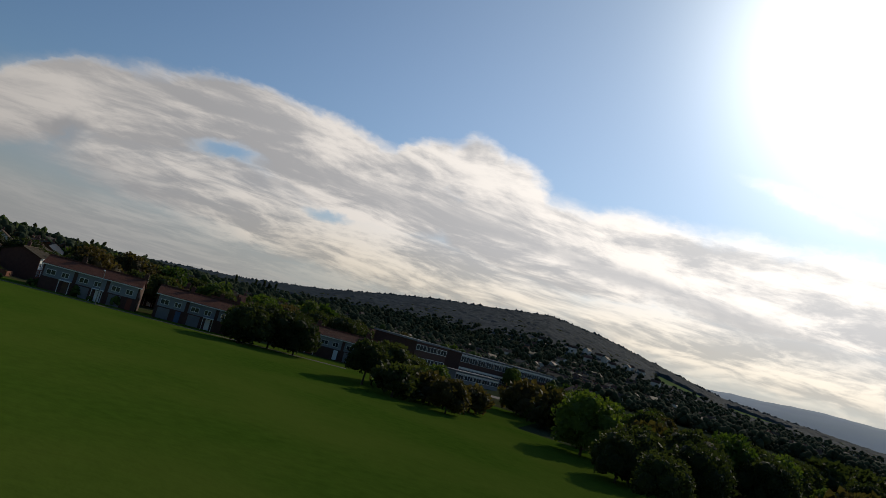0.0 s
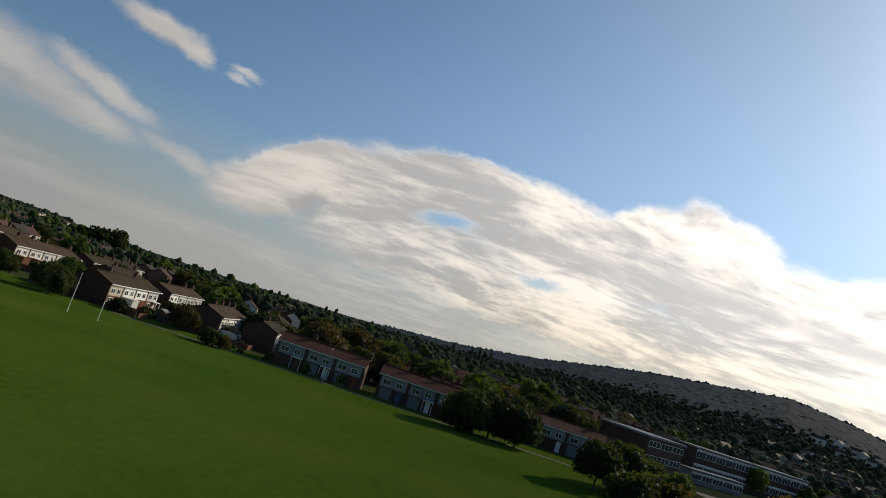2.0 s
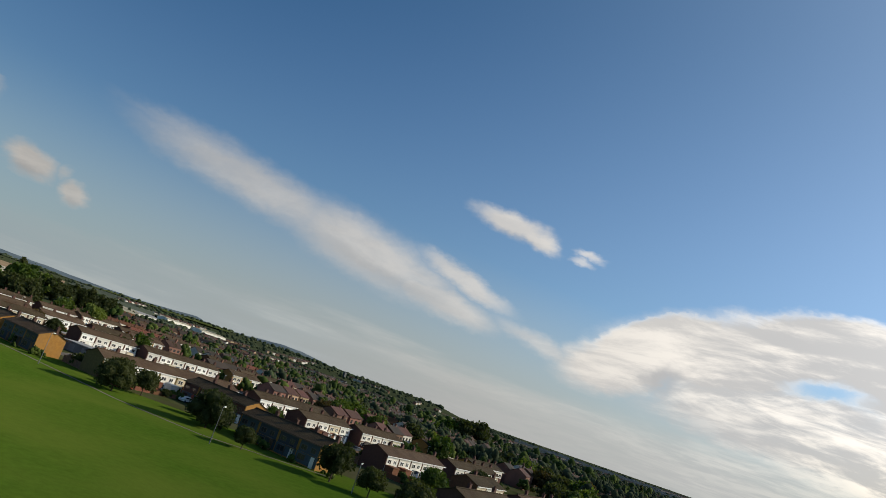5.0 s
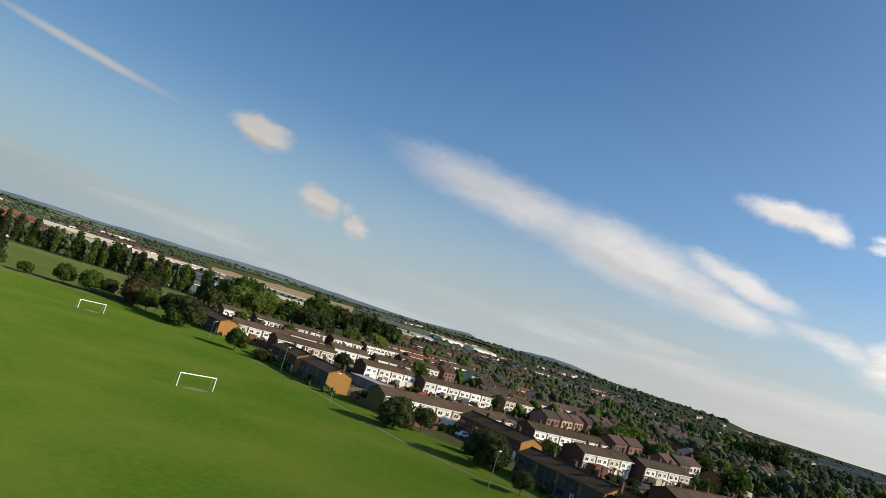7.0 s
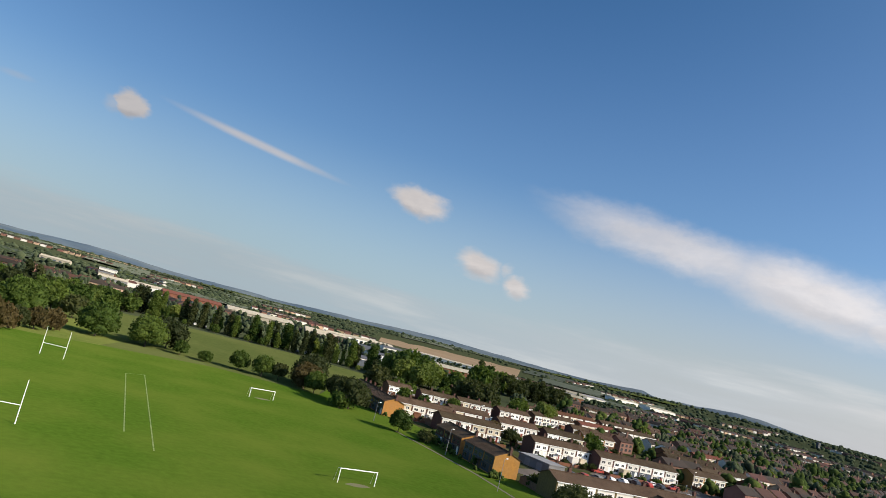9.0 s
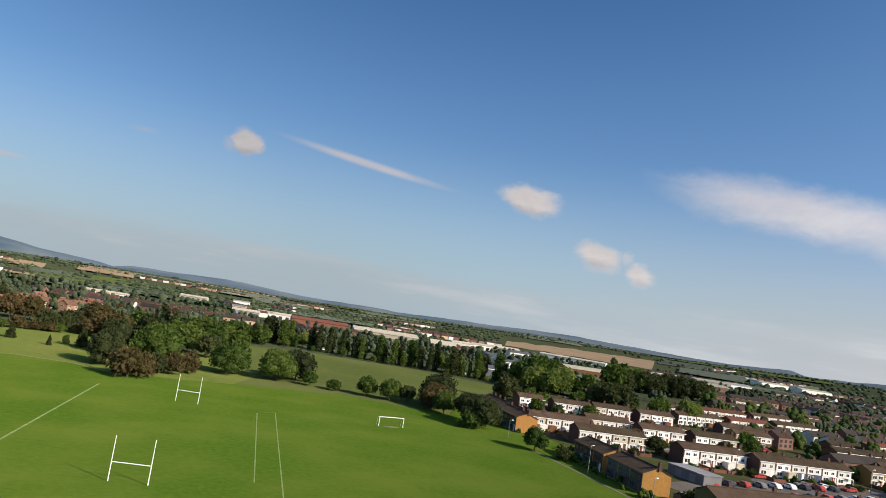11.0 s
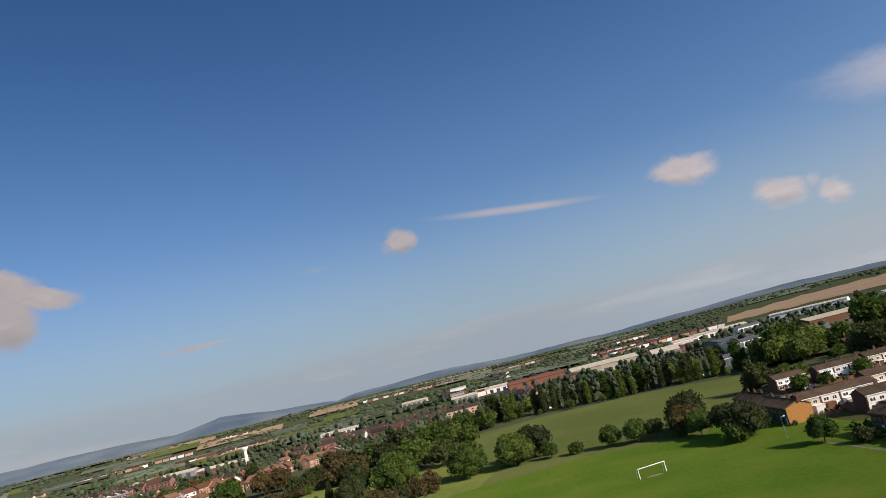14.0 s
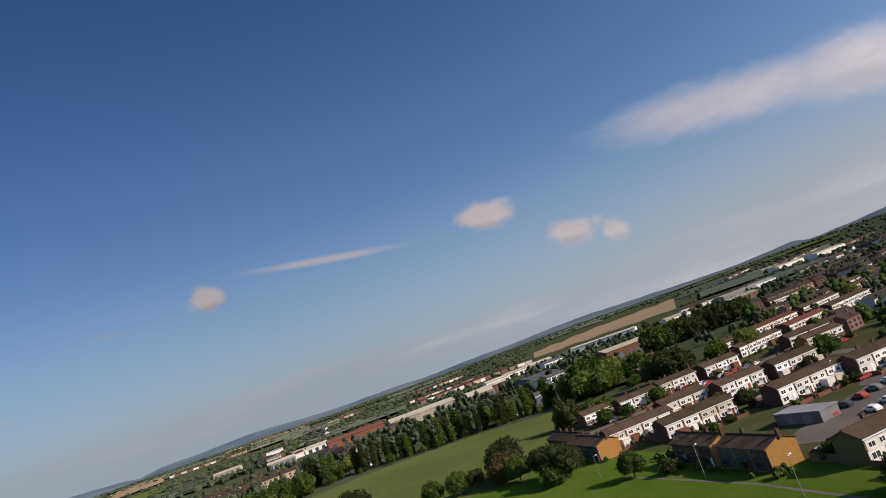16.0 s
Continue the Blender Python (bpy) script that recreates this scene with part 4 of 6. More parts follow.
def glazed_mesh(w, h, bars):
    """Frame and glass in one mesh, for houses that stay far off."""
    key = f"glazed_{w}_{h}_{bars}"
    if key not in MESH:
        bm = bmesh.new()
        t = 0.1
        lattice(bm, [0, t, w / 2 - t / 2, w / 2 + t / 2, w - t, w], [0, t, h - t, h], lambda i, k: i % 2 == 0 or k != 1, -0.06, 0.02)
        box(bm, t / 2, w - t / 2, -0.02, 0.03, t / 2, h - t / 2, 1)
        me = mesh_of(bm, key)
        me.materials.append(M["upvc"])
        me.materials.append(M["glass"])
        MESH[key] = me
    return MESH[key]


def far_window(parent, x, y, z, w, h, rz=0):
    return at(part("window", glazed_mesh(w, h, 2), None, parent), x, y, z, rz)


def door_mesh(paint="door"):
    def build(bm):
        box(bm, 0, 0.92, -0.05, 0.02, 0, 2.05)
        box(bm, 0.12, 0.80, -0.075, -0.05, 0.15, 0.9)
        box(bm, 0.12, 0.80, -0.075, -0.05, 1.05, 1.9)
    return shared(f"panelled_{paint}", build)


def gable_body(bm, L, D, h, rise):
    prof = ((0, 0), (D, 0), (D, h), (D / 2, h + rise), (0, h))
    rows = [[bm.verts.new((x, y, z)) for y, z in prof] for x in (0, L)]
    bm.faces.new(rows[0][::-1])
    bm.faces.new(rows[1])
    for i in range(5):
        j = (i + 1) % 5
        bm.faces.new((rows[0][i], rows[0][j], rows[1][j], rows[1][i]))


def tiled_roof(L, D, h, rise, over=0.35, t=0.14, n=14):
    """A pitched roof whose overlapping courses of tiles step down both slopes, in one piece."""
    k = rise / (D / 2)
    prof = []
    for i in range(n):
        y0 = -over + (D / 2 + over) * i / n
        y1 = -over + (D / 2 + over) * (i + 1) / n
        prof.append((y0, h + y0 * k + t + 0.035))
        prof.append((y1, h + y1 * k + t))
    prof += [(D - y, z) for y, z in prof[-2::-1]]
    low = [(D + over, h - over * k + 0.02), (D / 2, h + rise + 0.02), (-over, h - over * k + 0.02)]
    loop = prof + low
    bm = bmesh.new()
    q = [[bm.verts.new((x, y, z)) for y, z in loop] for x in (-0.27, L + 0.27)]
    m = len(loop)
    for i in range(m):
        j = (i + 1) % m
        bm.faces.new((q[0][i], q[0][j], q[1][j], q[1][i]))
    for r in q:
        bm.faces.new(r)
    bmesh.ops.recalc_face_normals(bm, faces=bm.faces)
    return bm


def terrace(x, y, rz, n, unit=5.6, D=7.0, h=4.6, rise=1.35, gable="brick_dark", front="white", label="", chimneys=True, seed=0, roof="roof", front_low=None, trim="upvc"):
    """A row of two-storey houses; its front faces local -y, the row runs along local x."""
    rnd = random.Random(seed * 7 + int(x * 3 + y))
    L = n * unit
    T = thing("terraced_house", pose(x, y, 0, 0, 0, rz), label or "row of two-storey houses with white fronts and brown tiled roof", "house", "estate terraces")
    bm = bmesh.new()
    gable_body(bm, L, D, h, rise)
    part("wall", bm, M[gable], T)
    r = part("roof", tiled_roof(L, D, h, rise), M[roof], T)
    bm = bmesh.new()
    box(bm, -0.3, L + 0.3, -0.48, -0.36, h - 0.22, h - 0.06)
    part("gutter", bm, M[trim], T)
    bm = bmesh.new()
    tube(bm, (-0.28, D / 2, h + rise + 0.24), (L + 0.28, D / 2, h + rise + 0.24), 0.13, 0.13, 6)
    part("ridge", bm, M[roof], r)
    for i in range(n):
        u = i * unit
        # white boarding over the upper floor, coloured or glazed panel below
        skin = rnd.choice(("white", "white", "white", "upvc", "cream")) if front == "white" else front
        key = f"cladding_{unit}_{h}_{skin}"
        at(part("cladding", shared(key, lambda bm: box(bm, 0.32, unit - 0.32, -0.06, 0.02, h * 0.5, h - 0.15)), M[skin], T), u, 0, 0)
        low = front_low or rnd.choice(("white", "white", "brick_red", "panel"))
        key2 = f"lower_{unit}_{low}_{h}"
        at(part("lower_front", shared(key2, lambda bm: box(bm, 0.12, unit - 0.12, -0.035, 0.02, 0.25, h * 0.5 - 0.05)), M[low], T), u, 0, 0)
        OCCUPIED.append((x + (u + unit / 2) * math.cos(radians(rz)), y + (u + unit / 2) * math.sin(radians(rz))))
        if x > 222:
            far_window(T, u + 0.5, -0.075, h * 0.56, 1.9, 1.15)
            far_window(T, u + 3.0, -0.075, h * 0.56, 1.9, 1.15)
            far_window(T, u + 0.5, -0.05, 0.7, 2.4, 1.3)
        else:
            window(T, u + 0.75, -0.075, h * 0.60, 1.55, 0.95, 2, trim=trim)
            window(T, u + 3.3, -0.075, h * 0.60, 1.25, 0.95, 2, trim=trim)
            if front != "grey_boards":
                window(T, u + 0.6, -0.05, 0.8, 1.9, 1.15, 2, trim=trim)
        paint = rnd.choice(("door", "upvc", "upvc", "door_brown", "door_blue") if trim == "upvc" else ("door_brown", "door", "upvc"))
        at(part("door", door_mesh(paint), M[paint], T), u + 3.9, -0.04, 0.05)
        if rnd.random() < 0.45:
            def porch(bm):
                box(bm, 0, 2.0, -1.1, 0, 2.25, 2.40)
                box(bm, 0.05, 0.15, -1.05, -0.95, 0, 2.25)
                box(bm, 1.85, 1.95, -1.05, -0.95, 0, 2.25)
            at(part("porch", shared(f"porch_{trim}", porch), M[trim], T), u + 3.3, -0.04, 0)
        if rnd.random() < 0.38 and front == "white":
            dress = rnd.choice(("white", "brick_red", "cream", "brick_dark"))
            def annex(bm):
                box(bm, 0, 2.6, -2.4, 0, 0, 2.3)
                box(bm, -0.12, 2.72, -2.52, 0, 2.3, 2.48)
            at(part("porch_extension", shared(f"annex_{dress}", annex), M[dress], T), u + rnd.choice((0.3, 2.7)), -0.06, 0)
        if chimneys and (i % 2 == 0 or rnd.random() < 0.6):
            def stack(bm):
                box(bm, -0.4, 0.4, -0.3, 0.3, -0.6, 1.0)
                box(bm, -0.46, 0.46, -0.36, 0.36, 1.0, 1.1)
                tube(bm, (-0.18, 0, 1.1), (-0.18, 0, 1.45), 0.11, 0.09)
                tube(bm, (0.18, 0, 1.1), (0.18, 0, 1.45), 0.11, 0.09)
            at(part("chimney", shared("chimney", stack), M["brick_dark"], r), u + unit, D / 2 + 0.3, h + rise + 0.1)
    return T


SOUTH_A = [
    (125, 155, 8, "brick_olive", None), (178, 153, 6, "brick_dark", None), (174.5, 131.5, 4, "brick_dark", None), (198, 129.5, 4, "brick_dark", None), (120, 251, 4, "brick_dark", "white"),
    (147, 264, 3, "brick_dark", None), (129, 232, 4, "brick_dark", "white"), (165, 257, 3, "brick_dark", "white"), (186, 255, 3, "brick_dark", "brick_red"),
    (158, 219, 4, "brick_dark", "white"), (182, 214, 6, "brick_dark", None), (137.5, 311, 2, "brick_red", "brick_red"), (152.5, 308.5, 3, "brick_dark", "white"),
    (173.5, 313, 3, "brick_dark", None), (194.5, 311.5, 3, "brick_dark", "white"), (230, 458, 4, "brick_red", "brick_red"), (206, 391, 1, "brick_red", "brick_red"),
    (226, 440, 3, "brick_red", "white"), (345, 455, 7, "brick_red", "white"), (395, 520, 7, "brick_red", "white"), (222, 280, 3, "ochre", "brick_red"), (274, 284, 3, "brick_red", "brick_red"),
    (255, 241, 5, "brick_red", None), (256, 262, 6, "brick_red", "brick_red"), (230, 300, 5, "brick_dark", None), (142, 63.5, 4, "brick_dark", "brick_red"),
    (157.3, 33.2, 3, "brick_dark", "brick_red"), (178, 66, 4, "brick_dark", "brick_red"), (151, 43.5, 4, "brick_dark", "brick_red"),
]
SOUTH_B = [
    (196, 44, 4, "brick_dark", "brick_red"), (165, 98, 5, "brick_dark", None), (204, 100, 5, "brick_dark", None), (178, 80, 3, "brick_red", "white"), (240, 112, 4, "ochre", "brick_red"),
    (252, 138, 3, "ochre", "brick_red"), (266, 190, 5, "brick_red", None), (228, 218, 3, "ochre", "white"),
]
SOUTH = SOUTH_A + SOUTH_B
for i, (x, y, n, g, low) in enumerate(SOUTH):
    terrace(x, y, rng.uniform(-1.5, 3.5), n, gable=g, front_low=low, seed=i, label="row of two-storey houses, white fronts, brown tiled roof" if g in ("brick_dark", "brick_olive") else "brick terrace with white panels and tiled roof")
# rows whose end wall looks down the field: local x runs along +y, the front faces the field (-x)
WEST = [(125.5, 173, 3, "ochre"), (125.5, 192.5, 3, "ochre"), (120, 243, 4, "ochre"), (122, 268, 4, "brick_dark"), (141, 92, 4, "ochre"), (155, 128, 4, "ochre"), (151, 12.6, 3, "brick_dark"), (151, -8.2, 3, "brick_dark"), (160, -42, 4, "brick_dark"), (168, -18, 3, "brick_dark"), (180, 6, 4, "brick_red")]
def garage_door_mesh(bm):
    """One ribbed leaf: a stepped section drawn out across the opening."""
    edge = [(0.02, 0.0)]
    for q in range(5):
        edge += [(-0.03, 0.41 * q), (-0.03, 0.41 * q + 0.04), (-0.05, 0.41 * q + 0.06), (-0.05, 0.41 * q + 0.39)]
    edge += [(-0.03, 2.05), (0.02, 2.05)]
    rows = [[bm.verts.new((x, y, z)) for y, z in edge] for x in (0.0, 2.2)]
    n = len(edge)
    for i in range(n):
        bm.faces.new((rows[0][i], rows[0][(i + 1) % n], rows[1][(i + 1) % n], rows[1][i]))
    bm.faces.new(rows[0][::-1])
    bm.faces.new(rows[1])
    bmesh.ops.recalc_face_normals(bm, faces=bm.faces)


for i, (x, y, n, g) in enumerate(WEST):
    # placed by the far corner so that the front looks to -x
    shady = y < 60 and g != "ochre"
    front = "grey_boards" if shady else "brick_dark" if i % 2 or g != "ochre" else "panel"
    T = terrace(x - 8 if y > 60 else x - 7, y + n * 5.6, -90, n, gable=g, front_low="panel" if g == "ochre" else "brick_dark" if shady else None, front=front, trim="upvc" if shady else "frame_dark", roof="roof" if y > 60 else "roof_red", seed=50 + i, label="row of houses with ochre brick end wall, brown roof" if g == "ochre" else "dark brick row of houses with grey boarded upper floor")
    if shady:
        for u in range(n):
            if (u + i) % 3:
                at(part("garage_door", shared("garage_door", garage_door_mesh), M["metal_grey" if u % 2 else "upvc"], T, "ribbed up-and-over garage door"), u * 5.6 + 0.6, -0.06, 0.05)


def garage_block():
    T = thing("garage_block", pose(143, 203, 0, 0, 0, -80), "flat-roofed row of grey lock-up garages", "garage")
    bm = bmesh.new()
    box(bm, 0, 13, 0, 6, 0, 2.5)
    part("wall", bm, M["metal_grey"], T)
    bm = bmesh.new()
    box(bm, -0.25, 13.25, -0.25, 6.25, 2.5, 2.75)
    part("roof", bm, M["metal_grey"], T)
    for i in range(5):
        def leaf(bm):
            lattice(bm, [0.37 * k for k in range(7)], [0, 0.5, 1.0, 1.5, 2.1], lambda i, k: True, -0.06, 0.02)
            for v in bm.verts:
                if round(v.co.x / 0.37) % 2:
                    v.co.y -= 0.03
        at(part("garage_door", shared("garage_door", leaf), M["panel"], T), 0.3 + 2.55 * i, -0.01, 0)
    return T


garage_block()


# ---- lean-to, school and larger buildings ----
def lean_to(x, y):
    T = thing("lean_to", pose(x, y, 0), "single-storey pale lean-to against a house", "extension")
    bm = bmesh.new()
    box(bm, 0, 6, -3, 0, 0, 2.2)
    part("wall", bm, M["white"], T)
    bm = bmesh.new()
    v = [bm.verts.new(p) for p in ((-0.2, -3.3, 2.2), (6.2, -3.3, 2.2), (6.2, 0, 3.0), (-0.2, 0, 3.0), (-0.2, -3.3, 2.35), (6.2, -3.3, 2.35), (6.2, 0, 3.15), (-0.2, 0, 3.15))]
    for f in ((0, 3, 2, 1), (4, 5, 6, 7), (0, 1, 5, 4), (1, 2, 6, 5), (2, 3, 7, 6), (3, 0, 4, 7)):
        bm.faces.new([v[i] for i in f])
    part("roof", bm, M["roof"], T)
    window(T, 1, -3.05, 0.8, 1.9, 1.15)
    return T


lean_to(153, 43.4)


def slab_block(name, x, y, rz, L, D, h, wall, band, label, category, floors=2, bays=8):
    """A flat-roofed block with bands of windows on the long front."""
    T = thing(name, pose(x, y, ground_z(x, y), 0, 0, rz), label, category)
    bm = bmesh.new()
    box(bm, 0, L, 0, D, 0, h)
    part("wall", bm, M[wall], T)
    bm = bmesh.new()
    box(bm, -0.3, L + 0.3, -0.3, D + 0.3, h, h + 0.4)
    part("roof", bm, M["metal_grey"], T)
    fh = h / floors
    for f in range(floors):
        bm = bmesh.new()
        box(bm, 0.2, L - 0.2, -0.08, 0.02, f * fh + fh * 0.82, f * fh + fh * 0.96)
        part("spandrel", bm, M[band], T)
        for i in range(bays):
            w = round(L / bays - 0.5, 2)
            window(T, 0.25 + i * L / bays, -0.05, f * fh + fh * 0.36, w, round(fh * 0.44, 2), 3)
    return T


slab_block("school", 216, -82, -66, 48, 10, 8, "brick_dark", "white", "long white-banded flat-roofed school building", "school", 2, 12)
slab_block("apartment_block", 155, -48, -50, 14, 12, 8.5, "brick_dark", "brick_dark", "plain dark brick flat-roofed block", "building", 3, 3)
slab_block("covered_walkway", 190, -72, -62, 20, 4, 3, "metal_grey", "white", "low pale flat-roofed school annexe", "building", 1, 5)


def warehouse(x, y, rz, L, D, h, rise, wall, roof, label, bays=5):
    T = thing("warehouse", pose(x, y, ground_z(x, y), 0, 0, rz), label, "warehouse", "industrial buildings")
    w = D / 1.0
    bm = bmesh.new()
    gable_body(bm, L, D, h, rise)
    part("wall", bm, M[wall], T)
    part("roof", tiled_roof(L, D, h, rise, 0.5, 0.3, 4), M[roof], T)
    for i in range(bays):
        def shutter(bm):
            rows = [(0.0 if k % 2 else -0.08, 4.2 * k / 14) for k in range(15)]
            for a, b in zip(rows, rows[1:]):
                bm.faces.new([bm.verts.new(p) for p in ((0, a[0] - 0.04, a[1]), (4, a[0] - 0.04, a[1]), (4, b[0] - 0.04, b[1]), (0, b[0] - 0.04, b[1]))])
            bmesh.ops.remove_doubles(bm, verts=bm.verts, dist=0.001)
            bmesh.ops.solidify(bm, geom=bm.faces[:], thickness=0.03)
        at(part("shutter", shared("shutter", shutter), M["panel"], T), L * (i + 0.5) / bays - 2, -0.02, 0)
    return T


SHEDS_A = [
    (112, 745, -2, 66, 40, 8, 3, "metal_roof", "metal_roof"), (192, 735, -2, 26, 18, 6, 4, "metal_roof", "metal_roof"), (50, 830, 2, 62, 30, 7, 2.5, "brick_red", "roof_red"),
    (228, 640, 4, 28, 46, 6, 2, "metal_grey", "slate"), (170, 474, 8, 18, 12, 5, 1.5, "white", "slate"), (222, 600, 6, 26, 16, 5, 1.5, "white", "slate"),
    (280, 588, 2, 40, 26, 8, 2.2, "brick_red", "metal_roof"), (256, 900, 8, 30, 14, 6, 2, "white", "metal_roof"), (292, 940, 4, 34, 14, 6, 2, "white", "metal_roof"),
    (318, 850, 10, 28, 12, 6, 2, "white", "slate"), (330, 960, 4, 40, 16, 6, 2, "metal_roof", "metal_roof"), (230, 820, 6, 30, 14, 5, 2, "brick_red", "metal_roof"),
]
SHEDS_B = [
    (405, 975, -38, 92, 14, 7, 1.5, "white", "metal_roof"), (462, 800, 4, 34, 16, 7, 2, "white", "metal_roof"), (575, 840, 8, 56, 24, 7, 2, "metal_grey", "metal_roof"),
    (640, 860, 8, 40, 20, 7, 2, "white", "metal_grey"), (500, 720, 12, 44, 16, 6, 2, "brick_red", "metal_roof"), (985, 1230, 14, 80, 26, 9, 2, "white", "metal_roof"),
    (1040, 1180, 14, 90, 26, 9, 2, "white", "metal_roof"), (-330, 735, 8, 60, 20, 5, 2, "metal_grey", "metal_roof"), (-250, 690, 4, 44, 18, 5, 1.5, "brick_red", "metal_roof"),
    (-165, 800, 2, 44, 16, 5, 1.5, "white", "metal_roof"), (-330, 560, 12, 46, 16, 5, 1.5, "brick_red", "roof_red"), (-30, 1010, 0, 18, 12, 7, 1, "metal_roof", "metal_grey"),
]
SHEDS_C = [
    (-44, 1240, 0, 26, 14, 9, 1, "white", "metal_grey"), (-125, 1180, -4, 40, 18, 6, 2, "metal_roof", "metal_roof"), (8, 920, -4, 40, 18, 6, 2, "white", "metal_roof"),
    (-20, 860, 0, 30, 14, 6, 2, "metal_grey", "metal_roof"),
]
SHEDS = SHEDS_A + SHEDS_B + SHEDS_C
for q in SHEDS:
    warehouse(*q, "large pale metal-clad industrial shed" if q[7] != "brick_red" else "brick industrial shed with pale sheet roof")
slab_block("brick_building", -258, 545, 12, 24, 12, 9, "brick_red", "brick_red", "red brick block with white framed windows", "building", 3, 6)


def water_tower():
    T = thing("water_tower", pose(-205, 690, 0), "slender white column with a wider head", "tower")
    bm = bmesh.new()
    tube(bm, (0, 0, 0), (0, 0, 14), 1.6, 1.3, 16)
    part("column", bm, M["white"], T)
    bm = bmesh.new()
    tube(bm, (0, 0, 13), (0, 0, 15), 1.5, 2.9, 16)
    tube(bm, (0, 0, 15), (0, 0, 16), 2.9, 2.9, 16)
    part("head", bm, M["white"], T)


water_tower()


def church():
    x, y = 1560, 1190
    T = thing("church", pose(x, y, 0), "dark stone church tower far off", "church")
    bm = bmesh.new()
    box(bm, -3.4, 3.4, -3.4, 3.4, 0, 25)
    for px, py in ((-3, -3), (3, -3), (-3, 3), (3, 3)):
        box(bm, px - 0.6, px + 0.6, py - 0.6, py + 0.6, 25, 27.5)
    part("tower", bm, M["slate"], T)
    bm = bmesh.new()
    tube(bm, (0, 0, 25), (0, 0, 27), 3.2, 0.3, 8)
    part("spire", bm, M["slate"], T)


church()


# ---- detached red-roofed houses beyond the park ----
def detached(x, y, rz, w, D, h, rise, wall, roof, label, group):
    T = thing("house", pose(x, y, ground_z(x, y), 0, 0, rz), label, "house", group)
    OCCUPIED.append((x, y))
    bm = bmesh.new()
    gable_body(bm, w, D, h, rise)
    part("wall", bm, M[wall], T)
    r = part("roof", tiled_roof(w, D, h, rise, n=6), M[roof], T)
    def stack(bm):
        box(bm, -0.4, 0.4, -0.3, 0.3, -0.6, 1.0)
        tube(bm, (0, 0, 1.0), (0, 0, 1.35), 0.12, 0.1)
    at(part("chimney", shared("house_chimney", stack), M["brick_dark"], r), w * 0.8, D / 2, h + rise)
    for u in (0.8, w - 2.7):
        far_window(T, u, -0.03, h * 0.58, 1.9, 1.15)
        far_window(T, u, -0.03, 0.8, 1.9, 1.15)
    at(part("door", door_mesh(), M["door"], T), w / 2 - 0.45, -0.02, 0.03)
    far_window(T, -0.03, D * 0.65, h * 0.58, 1.5, 1.1, -90)
    return T


M["roof_terra"] = mat("terracotta_roof_tile", (0.20, 0.105, 0.068), (0.145, 0.078, 0.052), 1.5, 0.9, 0.4, 4, 0.08, vary=0.25)
M["pale_brick"] = mat("orange_brick", (0.38, 0.22, 0.13), (0.30, 0.165, 0.10), 2.0, 0.9, 0.15, 12, 0.15, vary=0.2)
P0 = [(-230, 352), (-205, 351), (-180, 352), (-163, 366), (-148, 382), (-134, 402), (-124, 424), (-118, 450), (-112, 478), (-100, 505), (-84, 520)]
k = 0
for (x0, y0), (x1, y1) in zip(P0, P0[1:]):
    for f in (0.0, 0.34, 0.67):
        x, y = x0 + (x1 - x0) * f, y0 + (y1 - y0) * f
        k += 1
        # alternate: gable to the park, or long side to the park
        gable_on = k % 3 != 0
        detached(x + rng.uniform(-1.5, 1.5), y + rng.uniform(-2, 6), (62 if gable_on else -25) + rng.uniform(-8, 8), rng.uniform(8, 9), rng.uniform(6.5, 7.5), 4.4, 2.3, rng.choice(("brick_red", "brick_red", "pale_brick", "pale_brick", "white")), "roof_terra" if k % 4 else "roof_red", "brick house with red tiled gabled roof", "houses beyond the park")
for i in range(44):
    f = rng.random()
    x, y = -260 + 170 * f + rng.uniform(-15, 15), 385 + 120 * f + rng.uniform(0, 70)
    detached(x, y, rng.choice((60, -25)) + rng.uniform(-8, 8), rng.uniform(8, 9), 7, 4.4, 2.3, rng.choice(("brick_red", "pale_brick", "white", "brick_red")), rng.choice(("roof_terra", "roof_terra", "roof_red")), "brick house with red tiled gabled roof", "houses beyond the park")
for i in range(46):
    f = rng.random()
    plant(rng.choice(("dark", "oak", "oak2", "dark2", "copper", "cone")), -260 + 170 * f + rng.uniform(-15, 15), 372 + 125 * f + rng.uniform(0, 90), rng.uniform(5, 10), "trees among the red houses")
# houses east of the estate, up towards the hill
for i in range(110):
    x, y = rng.uniform(215, 430), rng.uniform(-150, 225)
    if (x < 305 and 90 < y < 215) or (x < 260 and y < -60) or (x < 232 and y < 90):
        continue
    street = 16 if rng.random() < 0.7 else -74
    detached(x, y, street + rng.uniform(-6, 6), rng.uniform(8, 14), 7, 4.5, 2.2, rng.choice(("brick_red", "brick_dark", "ochre", "white", "brick_red")), rng.choice(("roof_red", "roof", "roof")), "suburban house with tiled gabled roof", "suburban houses")
